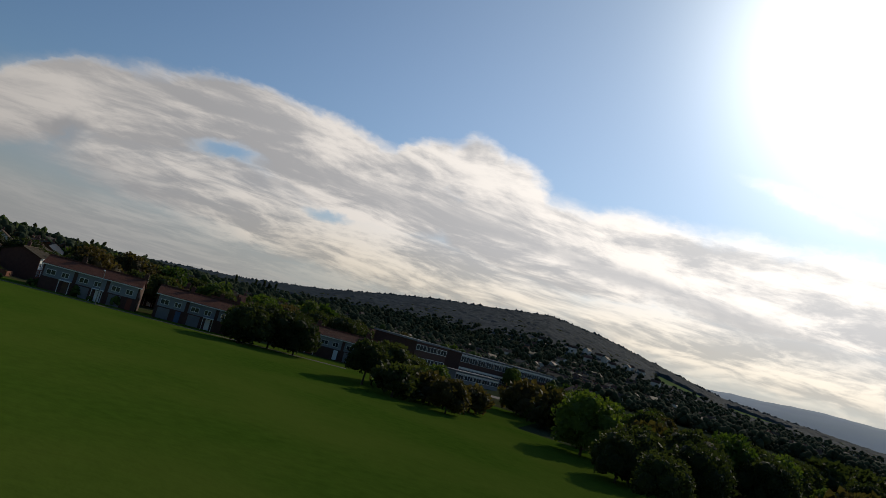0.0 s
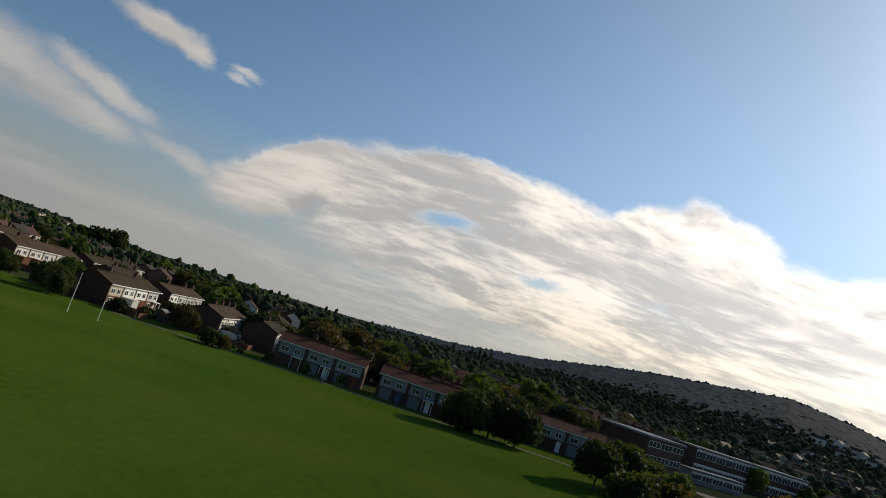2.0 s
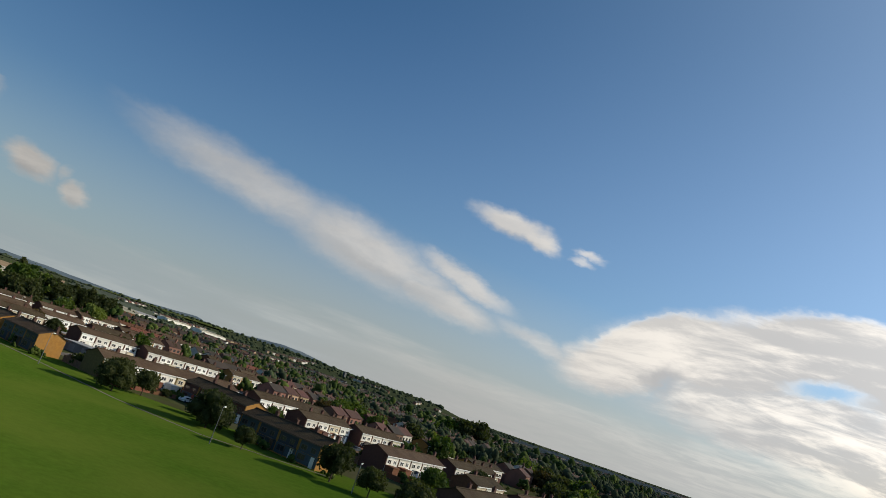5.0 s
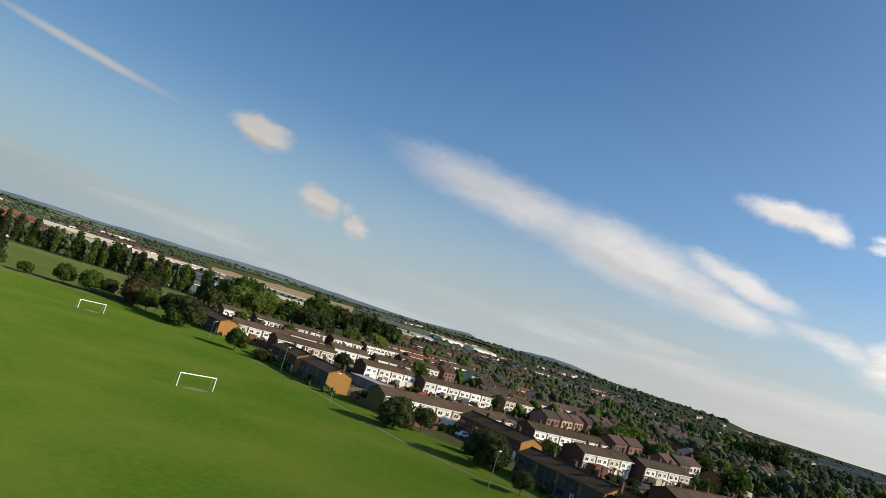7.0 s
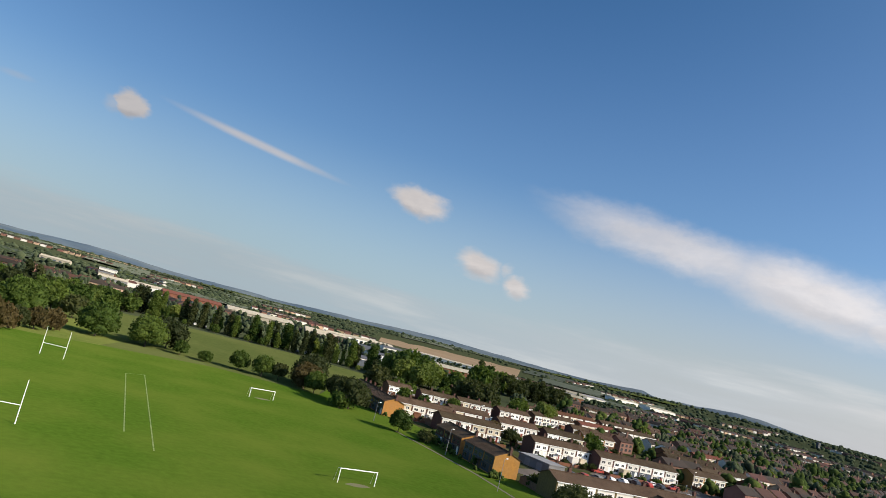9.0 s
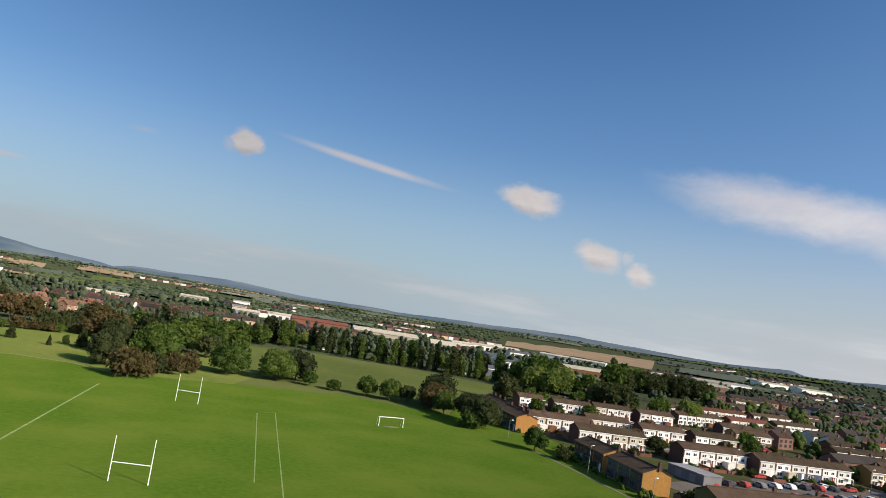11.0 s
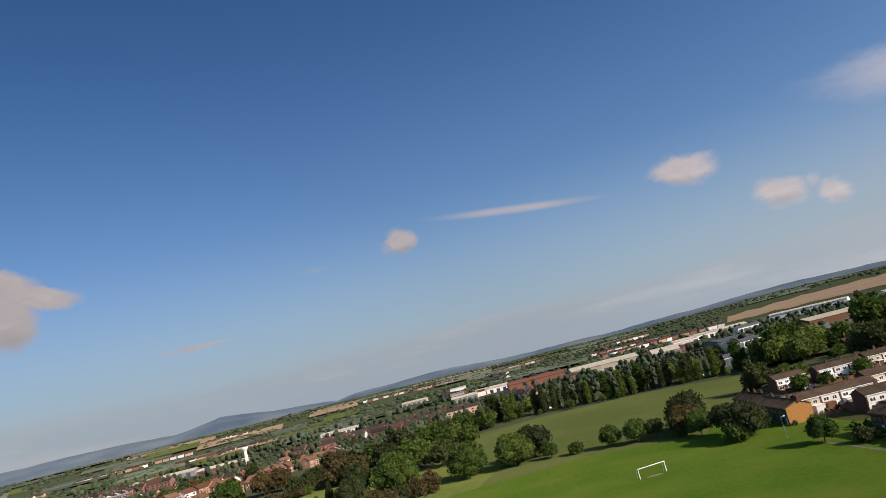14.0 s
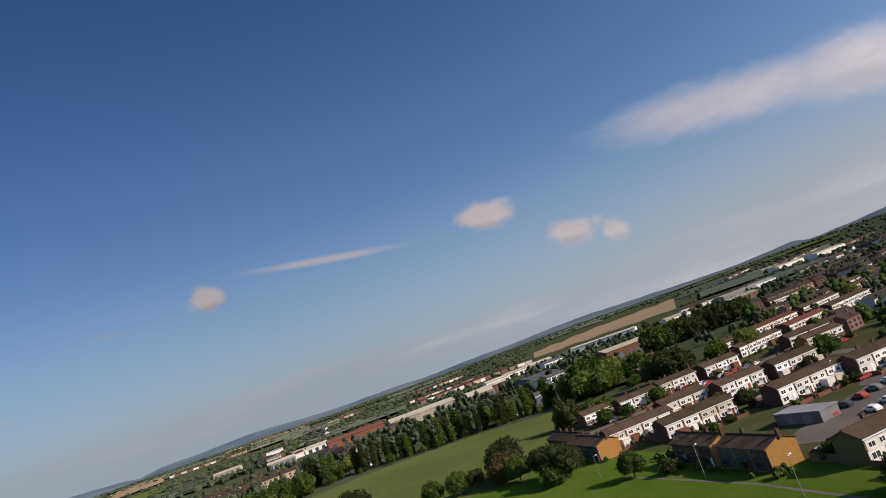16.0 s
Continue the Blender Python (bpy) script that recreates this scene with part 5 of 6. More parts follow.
# further terraces up the slope beyond the estate
for i, (x, y, n, a, g) in enumerate(((226, 330, 5, 12, "brick_red"), (262, 338, 5, 12, "brick_red"), (300, 350, 6, 14, "brick_dark"), (240, 366, 4, 12, "white"), (272, 378, 6, 12, "brick_red"), (316, 390, 6, 14, "brick_red"), (360, 400, 6, 15, "brick_red"), (310, 300, 6, 15, "brick_red"), (350, 318, 6, 15, "brick_dark"), (330, 262, 6, 16, "brick_red"), (372, 275, 6, 16, "brick_red"), (345, 232, 6, 17, "white"), (390, 245, 6, 17, "brick_red"), (395, 340, 6, 16, "brick_red"), (400, 440, 7, 15, "brick_dark"), (450, 470, 7, 15, "white"))):
    terrace(x, y, a, n, gable=g, seed=90 + i, front_low=("white", "brick_red")[i % 2], roof=("roof", "roof_red", "roof")[i % 3], label="white-fronted terrace with tiled roof among trees")
for i in range(110):
    x, y = rng.uniform(218, 450), rng.uniform(-170, 400)
    if y > 240 and rng.random() < 0.5:
        continue
    plant(rng.choice(("oak", "oak2", "dark", "dark2", "pale", "dark", "copper")), x, y, rng.uniform(5, 10), "suburban trees")


# ---- goals, posts, lamps ----
def goal(x0, y0, x1, y1):
    a = math.degrees(math.atan2(y1 - y0, x1 - x0))
    w = 7.32
    T = thing("football_goal", pose((x0 + x1) / 2, (y0 + y1) / 2, 0, 0, 0, a), "white metal football goal without a net", "goal", "football goals", exact=True)
    for s in (-1, 1):
        bm = bmesh.new()
        tube(bm, (0, 0, -0.1), (0, 0, 2.44), 0.09, 0.09, 12)
        at(part("goal_post", bm, M["post"], T), s * w / 2, 0, 0)
    bm = bmesh.new()
    tube(bm, (-w / 2 - 0.06, 0, 2.44), (w / 2 + 0.06, 0, 2.44), 0.09, 0.09, 12)
    part("crossbar", bm, M["post"], T)
    for s in (-1, 1):
        bm = bmesh.new()
        tube(bm, (0, 0, 2.4), (0, 0.9, 2.35), 0.03, 0.03, 6)
        tube(bm, (0, 0.9, 2.35), (0, 1.5, 0), 0.03, 0.03, 6)
        at(part("stanchion", bm, M["steel"], T), s * w / 2, 0, 0)
    bm = bmesh.new()
    vs = [bm.verts.new((2.2 * math.cos(0.6283 * i) * (1 + 0.3 * math.sin(3 * i)), 1.2 * math.sin(0.6283 * i), 0.03)) for i in range(10)]
    bm.faces.new(vs)
    tagged(part("worn_patch", bm, M["path"], None), "bare worn earth in the goal mouth", "ground", kind="structure").matrix_world = T.matrix_world @ pose(0, -0.5, 0)


goal(70.6, 139.6, 77.8, 140.9)
goal(67.9, 221.6, 74.9, 223.6)


def rugby_posts(x0, y0, x1, y1, h):
    a = math.degrees(math.atan2(y1 - y0, x1 - x0))
    T = thing("rugby_posts", pose((x0 + x1) / 2, (y0 + y1) / 2, 0, 0, 0, a), "tall white H-shaped rugby posts", "rugby goal", "rugby posts", exact=True)
    for s in (-1, 1):
        bm = bmesh.new()
        tube(bm, (0, 0, -0.1), (0, 0, 3), 0.085, 0.08, 12)
        tube(bm, (0, 0, 3), (0, 0, h), 0.075, 0.05, 12)
        at(part("upright", bm, M["post"], T), s * 2.8, 0, 0)
    bm = bmesh.new()
    tube(bm, (-2.8, 0, 2.8), (2.8, 0, 2.8), 0.07, 0.07, 12)
    part("crossbar", bm, M["post"], T)


rugby_posts(15.5, 142.6, 21.0, 142.2, 6.6)
rugby_posts(15.8, 221.6, 21.2, 220.6, 6.8)


def lamp(x, y, h, rz=0):
    T = thing("street_lamp", pose(x, y, 0, 0, 0, rz), "pale grey steel street lamp beside the field", "lamp post", "street lamps")
    bm = bmesh.new()
    tube(bm, (0, 0, -0.1), (0, 0, 1.2), 0.11, 0.10, 10)
    tube(bm, (0, 0, 1.2), (0, 0, h), 0.075, 0.05, 10)
    part("pole", bm, M["metal_grey"], T)
    bm = bmesh.new()
    tube(bm, (0, 0, h - 0.03), (0.6, 0, h + 0.12), 0.04, 0.035, 8)
    part("arm", bm, M["steel"], T)
    bm = bmesh.new()
    box(bm, 0.5, 1.05, -0.12, 0.12, h + 0.06, h + 0.2)
    box(bm, 0.55, 1.0, -0.09, 0.09, h + 0.0, h + 0.06)
    part("lantern", bm, M["post"], T)


for x, y, h in ((112.3, 189, 6.6), (110.5, 156, 6.8), (104, 226, 5.5), (114, 101, 6.5), (128, 79, 5.0), (137, 18, 6), (176, 168, 7), (172, 212, 7), (215, 205, 7), (170, 284, 7), (210, 296, 7)):
    lamp(x, y, h, rng.uniform(0, 40))
for x, y, h in ((117.3, 56.6, 6.2), (118.1, 52.0, 3.4)):
    T = thing("wooden_pole", pose(x, y, 0, 0, 1.5, 0), "plain pale pole standing on the field", "pole")
    bm = bmesh.new()
    tube(bm, (0, 0, -0.1), (0, 0, h), 0.07, 0.05, 10)
    part("shaft", bm, M["post"], T)


# ---- cars, fences, bench ----
def car(x, y, rz, paint, label, van=False):
    T = thing("van" if van else "car", pose(x, y, 0.012, 0, 0, rz), label, "van" if van else "car", "parked cars")
    prof = ((-2.1, 0.3), (-2.15, 0.75), (-1.9, 0.95), (-1.3, 1.42), (0.35, 1.45), (0.95, 0.98), (1.95, 0.82), (2.1, 0.55), (2.05, 0.3)) if not van else ((-2.4, 0.35), (-2.45, 1.9), (-2.3, 2.05), (0.9, 2.05), (1.5, 1.2), (2.3, 1.0), (2.4, 0.5), (2.35, 0.35))
    bm = bmesh.new()
    rows = []
    for yy, k in ((-0.82, 0.94), (-0.6, 1.0), (0.6, 1.0), (0.82, 0.94)):
        rows.append([bm.verts.new((px * (0.98 if k < 1 else 1), yy, 0.3 + (pz - 0.3) * k)) for px, pz in prof])
    n = len(prof)
    for a, b in zip(rows, rows[1:]):
        for i in range(n):
            j = (i + 1) % n
            bm.faces.new((a[i], a[j], b[j], b[i]))
    bm.faces.new(rows[0][::-1])
    bm.faces.new(rows[-1])
    bmesh.ops.recalc_face_normals(bm, faces=bm.faces)
    part("body", bm, M[paint], T)
    if not van:
        for s in (-1, 1):
            bm = bmesh.new()
            box(bm, -1.25, 0.35, -0.01, 0.01, 0.98, 1.3)
            at(part("side_window", bm, M["glass"], T), 0, s * 0.825, 0)
        bm = bmesh.new()
        q = [bm.verts.new(p) for p in ((0.42, -0.56, 1.43), (0.42, 0.56, 1.43), (0.93, 0.56, 1.02), (0.93, -0.56, 1.02))]
        bm.faces.new(q)
        part("windscreen", bm, M["glass"], T).location = (0.02, 0, 0.02)
    for wx in (-1.3, 1.3):
        for s in (-1, 1):
            bm = bmesh.new()
            tube(bm, (0, -0.09, 0), (0, 0.09, 0), 0.31, 0.31, 14)
            w = at(part("wheel", bm, M["tyre"], T), wx, s * 0.78, 0.31)
    return T


CAR_PAINT = ("car", "car_white", "car_dark", "car_white", "car", "car_dark", "metal_grey")
CAR_WORD = {"car": "red", "car_white": "white", "car_dark": "dark blue", "metal_grey": "grey"}
for i in range(26):
    p = CAR_PAINT[i % 7]
    x = 150 + 3.1 * i if i < 18 else rng.uniform(175, 210)
    y = (181.5 + 0.22 * (x - 150) if i % 2 else 192.5 + 0.22 * (x - 150)) if i < 18 else 300 + rng.uniform(-2, 2)
    car(x, y, rng.choice((90, 95, 85)) if i < 18 else rng.choice((2, 178)), p, f"{CAR_WORD[p]} hatchback parked on asphalt")
car(133, 168, 20, "car_white", "white panel van parked beside a house", True)
car(136.5, 170.5, 15, "car_white", "white hatchback parked beside a house")
for i in range(16):
    p = CAR_PAINT[(i * 3) % 7]
    car(60 + 6.2 * i + rng.uniform(-1, 1), 492 - 2.6 * i, rng.uniform(60, 120), p, f"{CAR_WORD[p]} car parked beyond the poplars")


def fence_run(L, h=1.7):
    """A run of upright boards, in and out by turns, in one piece."""
    key = f"fence_run_{L}_{h}"
    if key not in MESH:
        bm = bmesh.new()
        n = round(L / 0.45)
        front, back = [], []
        for i in range(n + 1):
            x = L * i / n
            o = 0.03 if i % 2 else 0.0
            top = h - (0.06 if i % 3 == 1 else 0)
            front.append((bm.verts.new((x, -o, 0)), bm.verts.new((x, -o, top))))
            back.append((bm.verts.new((x, 0.06 - o, 0)), bm.verts.new((x, 0.06 - o, top))))
        for i in range(n):
            bm.faces.new((front[i][0], front[i + 1][0], front[i + 1][1], front[i][1]))
            bm.faces.new((back[i][1], back[i + 1][1], back[i + 1][0], back[i][0]))
            bm.faces.new((front[i][1], front[i + 1][1], back[i + 1][1], back[i][1]))
        MESH[key] = mesh_of(bm, key)
    return MESH[key]


def garden_fences(x, y, rz, n, unit=5.6, deep=8.0):
    T = thing("garden_fence", pose(x, y, 0, 0, 0, rz), "brown wooden garden fence between back gardens", "fence", "garden fences")
    for i in range(n + 1):
        at(part("board_run", fence_run(deep), M["fence"], T), i * unit, 0, 0, 90)
    at(part("board_run", fence_run(round(n * unit, 1)), M["fence"], T), 0, deep, 0)


def garden_shed(x, y, rz, roof):
    T = thing("garden_shed", pose(x, y, 0, 0, 0, rz), "small wooden garden shed with felt roof", "shed", "garden sheds")
    bm = bmesh.new()
    gable_body(bm, 2.4, 1.9, 1.8, 0.45)
    part("wall", bm, M["fence"], T)
    part("roof", tiled_roof(2.4, 1.9, 1.8, 0.45, 0.12, 0.05, 2), M[roof], T)


M["fence"] = mat("weathered_fence_wood", (0.19, 0.12, 0.075), (0.13, 0.085, 0.055), 2.0, 0.85, vary=0.2)
crnd = random.Random(31)
for x, y, n, g, low in SOUTH:
    if x > 235:
        continue
    garden_fences(x, y + 7.1, 1, n)
    strip("yard", [(x - 0.5, y - 3.4), (x + 5.6 * n + 0.5, y - 3.3)], 6.6, 0.006, M["yard"], "paved front yards of the terrace", "yard")
    strip("yard", [(x, y + 9.2), (x + 5.6 * n, y + 9.4)], 4.0, 0.006, M["yard"], "paved strip behind the terrace", "yard")
    W = thing("garden_wall", pose(x, y - 6.8, 0, 0, 0, 1), "low brick wall before the front yards", "wall", "front yard walls")
    for i in range(n):
        at(part("wall_length", shared("yard_wall", lambda bm: box(bm, 0, 4.3, -0.12, 0.12, 0, 0.95)), M["brick_red"], W), 5.6 * i + crnd.uniform(0, 1), 0, 0)
        if crnd.random() < 0.7:
            at(part("side_wall", shared("yard_side", lambda bm: box(bm, -0.1, 0.1, 0.12, 6.4, 0, 1.1)), M["brick_red"], W), 5.6 * i, 0, 0)
    for i in range(n):
        u = x + 5.6 * i
        if crnd.random() < 0.45:
            garden_shed(u + crnd.uniform(0.6, 2.6), y + 12.3 + crnd.uniform(0, 0.8), 1, crnd.choice(("roof", "metal_grey")))
        if crnd.random() < 0.7:
            plant(crnd.choice(("bush", "bush_dark", "bush_dark", "bush_copper", "oak2", "dark2")), u + crnd.uniform(1, 4.5), y + crnd.uniform(9.5, 13), crnd.uniform(1.6, 3.6), "garden shrubs")
        if crnd.random() < 0.55:
            plant(crnd.choice(("bush", "bush_dark", "bush_copper")), u + crnd.uniform(0.5, 5), y - crnd.uniform(2.5, 6), crnd.uniform(1.0, 2.2), "garden shrubs")
        if crnd.random() < 0.5:
            strip("front_path", [(u + 4.4, y - 0.1), (u + 4.4 + crnd.uniform(-0.3, 0.3), y - 6.5)], 1.0, 0.014, M["asphalt"], "narrow paved front garden path", "path")


def wheelie_bin(x, y, rz, paint, word):
    T = thing("wheelie_bin", pose(x, y, 0, 0, 0, rz), f"{word} plastic wheelie bin standing in a front yard", "bin", "yard bins")
    bm = bmesh.new()
    box(bm, -0.27, 0.27, -0.3, 0.3, 0.08, 0.95)
    for v in bm.verts:
        if v.co.z < 0.5:
            v.co.x *= 0.8
            v.co.y *= 0.8
    part("body", bm, M[paint], T)
    bm = bmesh.new()
    box(bm, -0.31, 0.31, -0.36, 0.33, 0.95, 1.05)
    part("lid", bm, M[paint], T)
    for side in (-0.25, 0.25):
        bm = bmesh.new()
        tube(bm, (side - 0.03, 0.24, 0.1), (side + 0.03, 0.24, 0.1), 0.1, 0.1, 8)
        part("wheel", bm, M["tyre"], T)


M["bin_green"] = mat("green_bin_plastic", (0.03, 0.07, 0.04), (0.025, 0.06, 0.035), 1.0, 0.5)
yrnd = random.Random(63)
for x, y, n, g, low in SOUTH:
    if x > 235 or y < 90:
        continue
    for i in range(n):
        u = x + 5.6 * i
        if yrnd.random() < 0.55:
            p = yrnd.choice(("bin_green", "car_dark", "door_brown"))
            wheelie_bin(u + yrnd.uniform(0.6, 2.4), y - yrnd.uniform(1.0, 5.6), yrnd.uniform(-20, 20), p, {"bin_green": "green", "car_dark": "dark", "door_brown": "brown"}[p])
        if yrnd.random() < 0.42:
            p = yrnd.choice(("car", "car", "car_white", "car_white", "car_dark", "metal_grey"))
            car(u + yrnd.uniform(1.0, 4.6), y - yrnd.uniform(8.8, 9.4), yrnd.choice((2, 182)), p, f"{CAR_WORD[p]} hatchback parked before the terrace")
        if yrnd.random() < 0.3:
            plant("bush_dark", u + yrnd.uniform(0.5, 5), y - yrnd.uniform(6.6, 7.6), yrnd.uniform(1.4, 2.4), "garden shrubs")


# ---- distance: woods, fields, streets ----
def scatter(n, place, build):
    verts, faces, mats = [], [], []
    for i in range(n):
        p = place(i)
        if p:
            build(verts, faces, mats, *p)
    return verts, faces, mats


ICO = bmesh.new()
bmesh.ops.create_icosphere(ICO, subdivisions=1, radius=1)
ICO_V = [v.co.copy() for v in ICO.verts]
ICO_F = [tuple(v.index for v in f.verts) for f in ICO.faces]
ICO.free()
drnd = random.Random(5)


def clump(verts, faces, mats, x, y, w, h):
    """A tree crown of several uneven lobes; fewer lobes far away."""
    z = ground_z(x, y)
    r = math.hypot(x, y)
    n = 10 if r < 430 else 7 if r < 600 else 3 if r < 1000 else 1
    for q in range(n):
        base = len(verts)
        a = drnd.uniform(0, 6.28)
        ca, sa = math.cos(a), math.sin(a)
        if n == 1:
            ox, oy, oz, sw, sh = 0, 0, h * 0.2, w * 1.25, h * 0.5
        else:
            f = q / (n - 1)
            d = w * drnd.uniform(0.35, 0.8) * (1 - 0.65 * f * f) if n > 6 else w * drnd.uniform(0.15, 0.65)
            ox, oy, oz = d * math.cos(2.4 * q), d * math.sin(2.4 * q), h * (0.25 + 0.5 * q / (n - 1)) + drnd.uniform(-0.06, 0.06) * h
            k = 0.62 if n > 10 else 0.8 if n > 6 else 1.0
            sw, sh = k * w * drnd.uniform(0.45, 0.62), k * h * drnd.uniform(0.24, 0.36)
        for v in ICO_V:
            k = drnd.uniform(0.65, 1.25) if r < 700 else drnd.uniform(0.82, 1.12)
            px, py = v.x * ca - v.y * sa, v.x * sa + v.y * ca
            verts.append((x + ox + px * sw * k, y + oy + py * sw * k, z + oz + v.z * sh * k))
        faces.extend(tuple(base + i for i in f) for f in ICO_F)


def polar(b, r):
    return r * math.sin(radians(b)), r * math.cos(radians(b))


def in_estate(x, y):
    return (-210 < x < 225 and y < 500) or (100 < x < 300 and y < 430) or (x < 60 and y < 470)


def in_stubble(x, y):
    return 19.6 < math.degrees(math.atan2(x, y)) < 31.4 and 1200 < math.hypot(x, y) < 2130


def wood(name, n, place, label, leaves="wood_far"):
    verts, faces, _ = scatter(n, place, clump)
    me = bpy.data.meshes.new(name)
    me.from_pydata(verts, [], faces)
    me.polygons.foreach_set("use_smooth", [True] * len(me.polygons))
    ob = part(name, me, M[leaves], None)
    tagged(ob, label, "woodland", kind="stuff")


MEADOWS = ((122.9, 126.2, 1110, 1200), (128.2, 132.0, 1150, 1260))


def on_meadow(x, y, before):
    b, r = math.degrees(math.atan2(x, y)), math.hypot(x, y)
    return any(b0 - 0.3 < b < b1 + 0.3 and r0 - before < r < r1 for b0, b1, r0, r1 in MEADOWS)


def hill_place(i):
    b, r = drnd.uniform(66, 155), 430 + 760 * drnd.random() ** 1.1
    x, y = polar(b, r)
    if drnd.random() < 0.1 or on_meadow(x, y, 110):
        return None
    s = drnd.uniform(2.8, 6.0)
    return x, y, s, s * drnd.uniform(1.2, 1.9)


wood("hill_foot_woodland", 9000, hill_place, "dark trees and copses at the foot of the hill", "foot_wood")


def hill_canopy():
    """The closed crowns of the wood on the hill: one uneven sheet that follows the slope."""
    n, m = 520, 190
    verts, faces = [], []
    for i in range(n + 1):
        for j in range(m + 1):
            b, r = 66 + 89 * i / n, 900 + 1000 * j / m
            x, y = polar(b, r)
            x, y = x + drnd.uniform(-1.8, 1.8), y + drnd.uniform(-1.8, 1.8)
            h = 5.5 + 2.8 * noise.noise(Vector((x * 0.1, y * 0.1, 2))) + 2.4 * noise.noise(Vector((x * 0.019, y * 0.019, 5))) + drnd.uniform(-0.9, 1.0)
            if on_meadow(x, y, 100):
                h = -4.0
            verts.append((x, y, ground_z(x, y) + h * smooth((r - 880) / 90) - 0.5))
    for i in range(n):
        for j in range(m):
            q = i * (m + 1) + j
            faces.append((q, q + 1, q + m + 2, q + m + 1))
    me = bpy.data.meshes.new("hazed_woodland")
    me.from_pydata(verts, [], faces)
    me.polygons.foreach_set("use_smooth", [True] * len(me.polygons))
    tagged(part("hazed_woodland", me, M["hill_wood_haze"], None), "dense woodland covering the hill, bluish haze in its colour", "woodland", kind="stuff")


hill_canopy()


def ridge_tree_place(i):
    b, r = drnd.uniform(84, 134), drnd.uniform(1450, 1800)
    x, y = polar(b, r)
    s = drnd.uniform(2.4, 5.0)
    return x, y, s * (0.5 if i % 9 == 0 else 1.0), s * drnd.uniform(2.4, 3.4)


wood("ridge_trees", 1500, ridge_tree_place, "taller crowns along the wooded ridge, bluish haze in their colour", "hill_wood_haze")


def plain_place(i):
    b = drnd.uniform(-48, 90)
    r = 380 + 2300 * drnd.random() ** 1.25
    x, y = polar(b, r)
    if in_estate(x, y) or (190 < x < 480 and 290 < y < 600 and drnd.random() < 0.85):
        return None
    if r > 1000 and b < 36 and drnd.random() < 0.55:
        return None
    if noise.noise(Vector((x * 0.008, y * 0.004, 3))) < (-0.25 if r < 900 else -0.02) and drnd.random() < 0.92:
        return None
    if in_stubble(x, y):
        return None
    s = drnd.uniform(1.8, 4.2) * (0.9 + r / 3500)
    return x, y, s, s * drnd.uniform(1.5, 2.4)


wood("far_woodland", 15000, plain_place, "scattered far trees and woods on the plain")


def hedge_place(i):
    k = i % 60
    q = random.Random(k)
    b, r, a, n = q.uniform(-48, 62), q.uniform(900, 4000), q.uniform(-0.5, 0.5), 150
    x0, y0 = polar(b, r)
    f = (i // 60) / 150 - 0.5
    x, y = x0 + 900 * f * math.cos(a), y0 + 900 * f * math.sin(a)
    if in_stubble(x, y):
        return None
    return x + drnd.uniform(-4, 4), y + drnd.uniform(-4, 4), drnd.uniform(3, 6), drnd.uniform(4, 9)


wood("hedgerows", 9000, hedge_place, "far dark hedgerows between farm fields")


def far_house(verts, faces, mats, x, y, a, L, D, h, rise, wm, rm):
    ca, sa = math.cos(a), math.sin(a)
    z = ground_z(x, y)
    base = len(verts)
    for px in (0, L):
        for py, pz in ((0, 0), (D, 0), (D, h), (D / 2, h + rise), (0, h)):
            verts.append((x + px * ca - py * sa, y + px * sa + py * ca, z + pz))
    q = [(4, 3, 2, 1, 0), (5, 6, 7, 8, 9), (0, 5, 9, 4), (1, 2, 7, 6)]
    faces.extend(tuple(base + i for i in f) for f in q)
    mats.extend([wm] * 4)
    over = 0.15
    base = len(verts)
    for px in (-0.3, L + 0.3):
        for py, pz in ((-0.4, h - 0.1 + over), (D / 2, h + rise + over), (D + 0.4, h - 0.1 + over)):
            verts.append((x + px * ca - py * sa, y + px * sa + py * ca, z + pz))
    faces.extend([(base, base + 3, base + 4, base + 1), (base + 1, base + 4, base + 5, base + 2)])
    mats.extend([rm] * 2)
    if math.hypot(x, y) < 850:
        holes = [(L * f, z0, 1.7) for f in (0.08, 0.4, 0.72) for z0 in (0.9, h * 0.58)]
        for px, pz, w in holes:
            base = len(verts)
            for qx, qz in ((px, pz), (px + w, pz), (px + w, pz + 1.2), (px, pz + 1.2)):
                verts.append((x + qx * ca + 0.05 * sa, y + qx * sa - 0.05 * ca, z + qz))
            faces.append((base, base + 1, base + 2, base + 3))
            mats.append(5)
        # chimney
        base = len(verts)
        for pz in (h + rise - 0.6, h + rise + 1.1):
            for qx, qy in ((L * 0.8, D / 2 - 0.35), (L * 0.8 + 0.8, D / 2 - 0.35), (L * 0.8 + 0.8, D / 2 + 0.35), (L * 0.8, D / 2 + 0.35)):
                verts.append((x + qx * ca - qy * sa, y + qx * sa + qy * ca, z + pz))
        faces.extend([(base, base + 1, base + 5, base + 4), (base + 1, base + 2, base + 6, base + 5), (base + 2, base + 3, base + 7, base + 6), (base + 3, base, base + 4, base + 7), (base + 4, base + 5, base + 6, base + 7)])
        mats.extend([1] * 5)


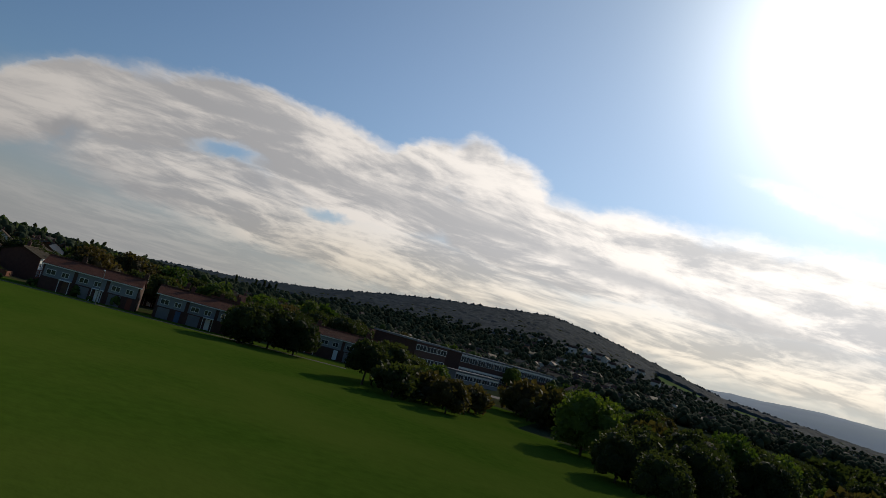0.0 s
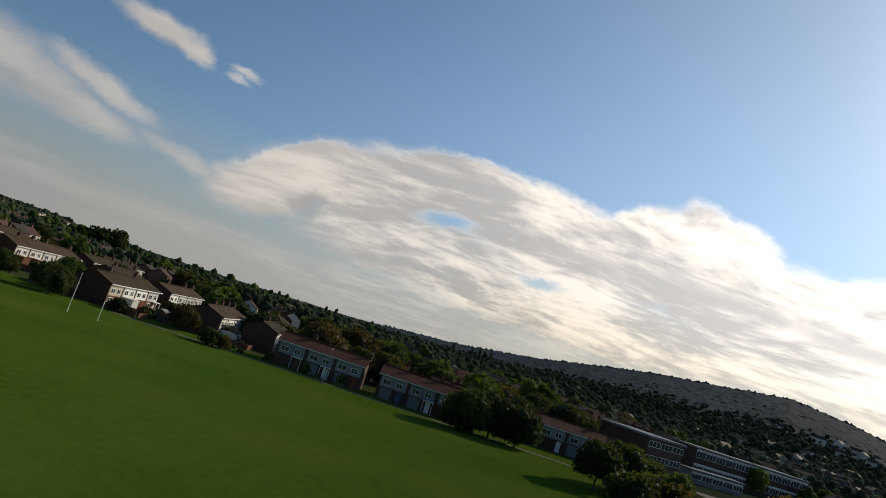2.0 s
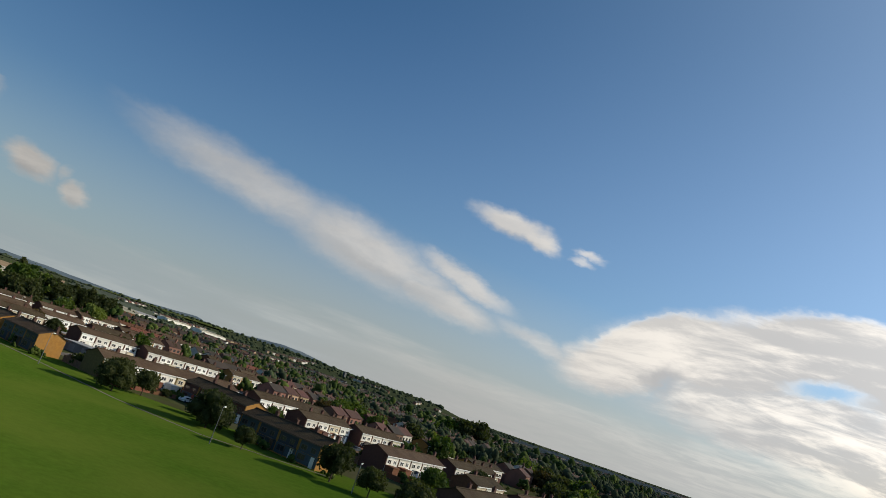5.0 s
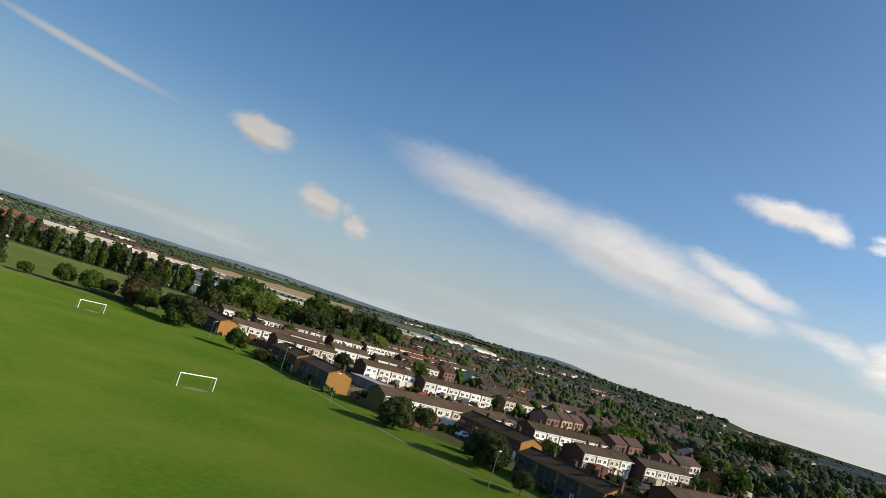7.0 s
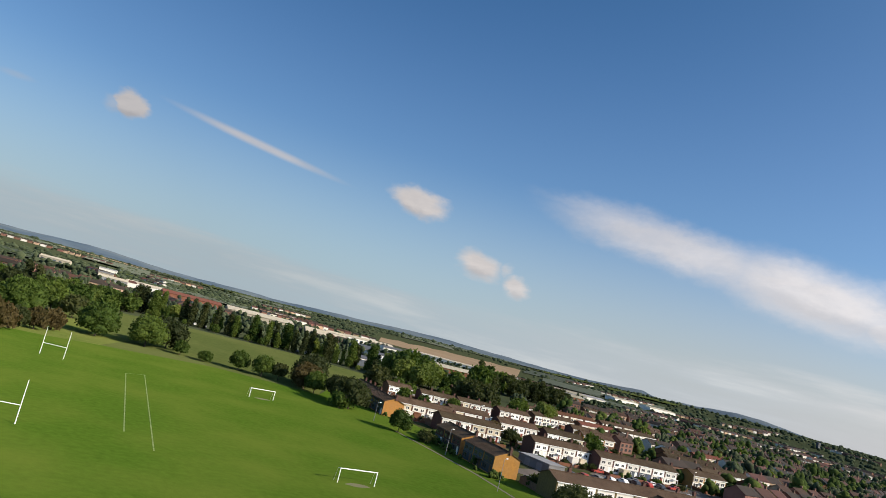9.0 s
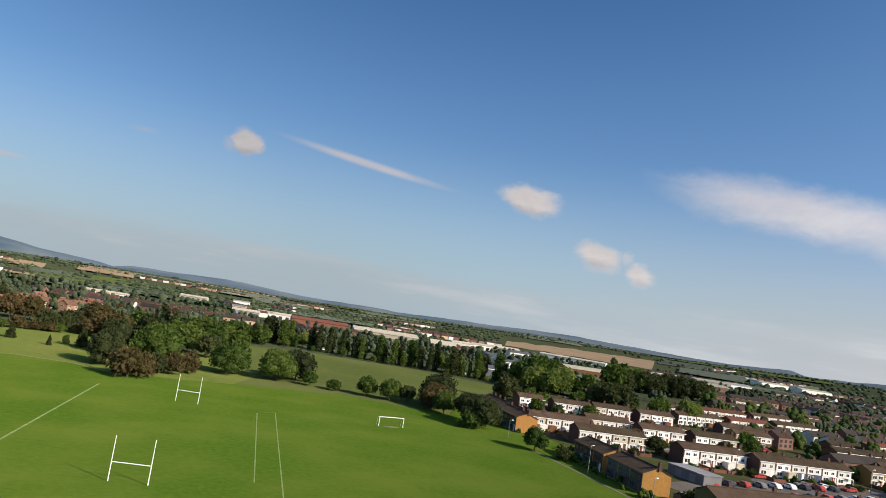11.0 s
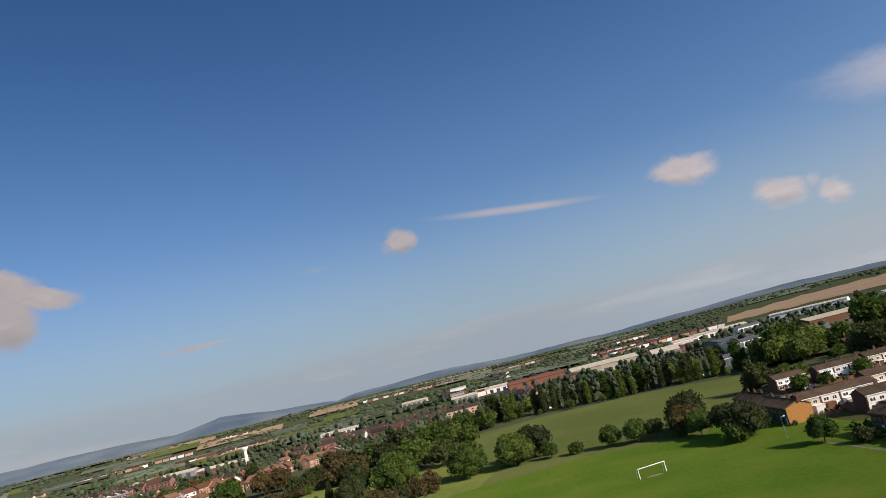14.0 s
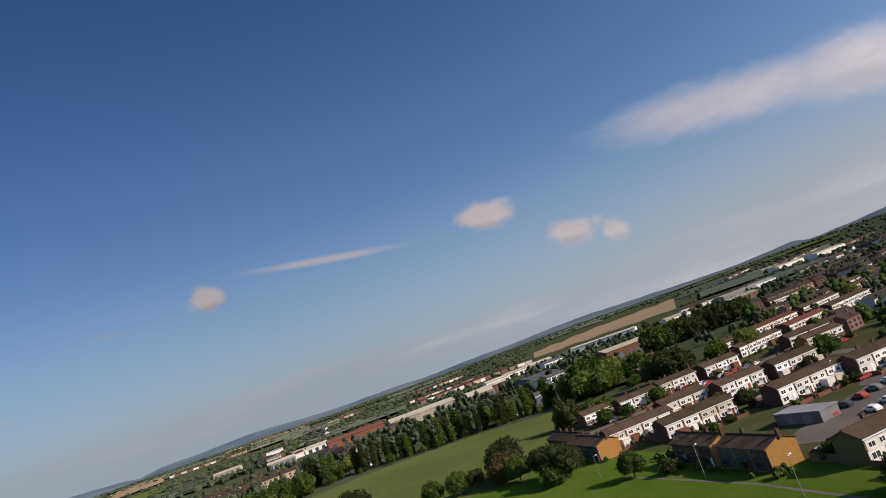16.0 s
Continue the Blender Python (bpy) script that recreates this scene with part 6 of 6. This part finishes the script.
def street_place(i):
    k = i // 9
    q = random.Random(1000 + k)
    b = q.uniform(-44, 145)
    r = 400 + (1700 if b < 80 else 380) * q.random() ** 1.3
    a = q.choice((0.2, 0.3, 1.8, -0.2)) + q.uniform(-0.15, 0.15)
    x0, y0 = polar(b, r)
    if noise.noise(Vector((x0 * 0.002, y0 * 0.002, 9))) < -0.25 or q.random() < (0.8 if b > 80 else 0.72 if r > 800 and b < 34 else 0.3):
        return None
    u = (i % 9 - 4) * 15
    x, y = x0 + u * math.cos(a), y0 + u * math.sin(a)
    if b > 80:    # on the hill foot they stand singly among trees
        x, y, a = x + drnd.uniform(-70, 70), y + drnd.uniform(-70, 70), a + drnd.uniform(-1.2, 1.2)
    if in_estate(x, y) or in_stubble(x, y) or on_meadow(x, y, 300) or b > 80 and math.hypot(x, y) < 440:
        return None
    return x, y, a, drnd.uniform(9, 14.5), 8, 5.2, 2.4, drnd.choice((0, 0, 1, 1, 2)), drnd.choice((3, 4, 4))


verts, faces, mats = scatter(3600, street_place, far_house)
for b, r in ((116.6, 930), (117.3, 960), (118.5, 955), (118.8, 940), (120.4, 960), (120.9, 985), (121.7, 985), (114.2, 900), (119.6, 900), (123.2, 900), (117.9, 860)):
    far_house(verts, faces, mats, *polar(b, r), radians(drnd.uniform(40, 140)), drnd.uniform(8, 12), 8, 8.0, 3.0, 0, 3)
me = bpy.data.meshes.new("far_streets")
me.from_pydata(verts, [], faces)
for key in ("far_white", "far_brick", "far_ochre", "far_red_roof", "far_brown_roof"):
    me.materials.append({"far_white": mat("far_white_wall", (0.72, 0.68, 0.62), (0.58, 0.55, 0.50), 0.3, 0.8, vary=0.2, island=True), "far_brick": mat("far_brick_wall", (0.22, 0.12, 0.085), (0.17, 0.09, 0.065), 0.3, 0.9, vary=0.3, island=True), "far_ochre": mat("far_pale_wall", (0.45, 0.33, 0.22), (0.36, 0.26, 0.17), 0.3, 0.9, vary=0.3, island=True), "far_red_roof": mat("far_red_roof", (0.088, 0.040, 0.028), (0.058, 0.028, 0.021), 0.4, 0.85, vary=0.3, island=True), "far_brown_roof": mat("far_brown_roof", (0.046, 0.033, 0.025), (0.032, 0.025, 0.020), 0.4, 0.85, vary=0.3, island=True)}[key])
me.materials.append(M["glass"])
me.polygons.foreach_set("material_index", mats)
tagged(part("far_streets", me, M["white"], None), "far streets of red and white suburban houses", "houses", kind="stuff")


STREET_MATS = list(me.materials)
TOWN = []


def town_place(i):
    """Street after street of close-set houses up the slope east of the estate."""
    row, col = divmod(i, 40)
    q = random.Random(4000 + row)
    a = 0.24 + q.uniform(-0.06, 0.06)
    side = 9 if row % 2 else -9
    u = col * 12.5 + q.uniform(-3, 3) + drnd.uniform(-1, 1)
    v = (row // 2) * 46 + side
    x, y = 205 + u * math.cos(a) - v * math.sin(a), -140 + u * math.sin(a) + v * math.cos(a)
    b, r = math.degrees(math.atan2(x, y)), math.hypot(x, y)
    if not (r > 255 and b > 36 and x > 222) or in_estate(x, y) and x < 222 or drnd.random() < (0.3 if r < 420 else 0.5) or (b > 80 and (r > 560 or drnd.random() < 0.5)):
        return None
    if any(abs(x + 4 - ox) < 11 and abs(y + 3 - oy) < 10 for ox, oy in OCCUPIED):
        return None
    x, y = survey(x, y)
    TOWN.append((x, y))
    return x, y, a + drnd.uniform(-0.06, 0.06), drnd.uniform(8, 12.3), 7.2, 4.8, 2.1, drnd.choice((1, 1, 1, 2, 0) if r < 420 else (0, 0, 0, 1, 1, 2)), drnd.choice((3, 3, 4, 4))


verts, faces, mats = scatter(40 * 26, town_place, far_house)
me = bpy.data.meshes.new("town_streets")
me.from_pydata(verts, [], faces)
for m in STREET_MATS:
    me.materials.append(m)
me.polygons.foreach_set("material_index", mats)
tagged(part("town_streets", me, M["white"], None), "close-set streets of brick and white houses up the slope", "houses", kind="stuff")


def hedge_bush_place(i):
    ox, oy = OCCUPIED[i % len(OCCUPIED)]
    if not (110 < ox < 330 and 20 < oy < 340) or drnd.random() < 0.2:
        return None
    s = drnd.uniform(0.5, 1.3)
    return *survey(ox + drnd.uniform(-3.5, 3.5), oy + drnd.choice((-6.5, -5, -4, 9, 11, 13, 15, 15.5)) + drnd.uniform(-0.8, 0.8)), s, s * drnd.uniform(1.2, 2.2)


wood("garden_hedges", 7 * len(OCCUPIED), hedge_bush_place, "clipped hedges and shrubs between the house rows", "garden_leaf")


def town_wood_place(i):
    b, r = drnd.uniform(47, 80), drnd.uniform(300, 680)
    x, y = polar(b, r)
    if noise.noise(Vector((x * 0.02, y * 0.02, 6))) < 0.0 or in_estate(x, y) or any(abs(x - hx) < 7 and abs(y - hy) < 7 for hx, hy in TOWN):
        return None
    s = drnd.uniform(2.2, 4.6)
    return x, y, s * (0.45 if i % 4 == 0 else 1.0), s * drnd.uniform(1.7, 2.5)


wood("town_woods", 2600, town_wood_place, "dark copses and poplars between the far streets", "foot_wood")


def garden_tree_place(i):
    x, y = TOWN[i % len(TOWN)]
    far = min(1.0, max(0.0, (math.hypot(x, y) - 280) / 250))
    s = drnd.uniform(1.2, 2.8 + 1.6 * far) * (1.5 if drnd.random() < 0.15 else 1)
    if i >= 4 * len(TOWN) and drnd.random() > far:
        return None
    return x + drnd.uniform(-5, 13), y + drnd.choice((-12, -9, -7, 12, 15, 18)) + drnd.uniform(-2, 2), s, s * drnd.uniform(1.6, 2.4)


wood("garden_trees", 10 * len(TOWN), garden_tree_place, "small dark trees in the gardens of the streets", "garden_leaf")


def field_patch(name, b0, b1, r0, r1, material, label, lift=0.6, ragged=0.0):
    bm = bmesh.new()
    n, m = 24 if ragged else 10, 6
    g = []
    for i in range(n + 1):
        row = []
        for j in range(m + 1):
            b = b0 + (b1 - b0) * i / n
            near = r0 + ragged * (0.5 + 0.5 * noise.noise(Vector((b * 0.8, 1.0, 0))))
            far = r1 - ragged * (1 - i / n) * 1.6 - ragged * 0.4 * noise.noise(Vector((b * 1.1, 7.0, 0)))
            r = near + (far - near) * j / m
            x, y = polar(b, r)
            row.append(bm.verts.new((x, y, ground_z(x, y) + lift)))
        g.append(row)
    for i in range(n):
        for j in range(m):
            bm.faces.new((g[i][j], g[i][j + 1], g[i + 1][j + 1], g[i + 1][j]))
    bmesh.ops.recalc_face_normals(bm, faces=bm.faces)
    tagged(part(name, bm, material, None), label, "field", kind="structure")


field_patch("stubble_field", 20, 31, 1420, 2080, M["stubble"], "pale brown stubble field on the plain", ragged=160.0)
for q in range(190):
    r = random.Random(300 + q)
    b, d = r.uniform(-46, 38), r.uniform(900, 4300)
    if 9 < b < 31 and 900 < d < 2100:
        continue
    w, dep = r.uniform(2.5, 7), r.uniform(90, 380)
    m = r.choice((M["farm"], M["farm"], M["farm"], M["farm"], M["farm"], M["meadow"], M["stubble"] if b < 20 else M["farm"]))
    field_patch("farm_field", b, b + w, d, d + dep, m, "far farm field" if m is not M["stubble"] else "far pale stubble field", 0.6 + 0.02 * q)
for b0, b1, r0, r1 in MEADOWS:
    field_patch("hill_meadow", b0, b1, r0 - 60, r1, M["meadow_pale"], "pale meadow on the hill side", 0.6)


def distant_ridge(name, bs, es, r, material, label):
    """A far ridge against the sky, a broad round-backed hill."""
    bm = bmesh.new()
    n, rows = 160, 7
    g = []
    for i in range(n + 1):
        b = bs[0] + (bs[-1] - bs[0]) * i / n
        e = interp(b, bs, es) + 0.05 * noise.noise(Vector((b * 0.9, r * 0.01, 0))) + 0.14 * noise.noise(Vector((b * 0.22, r * 0.01, 4)))
        top = (30 + r * math.tan(radians(max(e, 0.0)))) * smooth(min(i, n - i) / 14)
        row = []
        for j in range(rows + 1):
            f = j / rows
            x, y = polar(b, r - 900 + 1250 * f)
            row.append(bm.verts.new((x, y, -5 + (top + 5) * math.sin(min(1.0, f / 0.72) * math.pi / 2) * (1 if f < 0.72 else 1 - 0.5 * (f - 0.72)))))
        g.append(row)
    for i in range(n):
        for j in range(rows):
            bm.faces.new((g[i][j], g[i][j + 1], g[i + 1][j + 1], g[i + 1][j]))
    bmesh.ops.recalc_face_normals(bm, faces=bm.faces)
    ob = part(name, bm, material, None)
    for f in ob.data.polygons:
        f.use_smooth = True
    tagged(ob, label, "hill", kind="structure")


distant_ridge("far_hills", (-62, -50, -40, -35, -30, -26, -22.3, -19, -15.3, -11, -7), (0.2, 0.5, 0.8, 0.9, 0.8, 0.82, 0.55, 1.08, 0.5, 0.3, 0.0), 4500, M["hill_haze"], "hills on the far skyline, blue haze in their colour")
distant_ridge("far_downs", (-14, -9, -1, 3, 11, 16, 24, 31, 36, 40, 41, 43.5, 46.5, 49, 52, 58), (0.3, 0.42, 0.4, 0.12, 0.14, 0.16, 0.42, 0.2, 0.15, 0.38, 0.12, 0.28, 0.45, 0.3, 0.1, 0.0), 4700, M["hill_haze"], "low downs on the far skyline, blue haze in their colour")
distant_ridge("far_ridge", (122, 128, 132, 139.5, 146, 152), (0.9, 1.7, 1.85, 1.95, 1.2, 0.4), 3900, M["ridge_haze"], "far wooded ridge beyond the hill, pale haze in its colour")
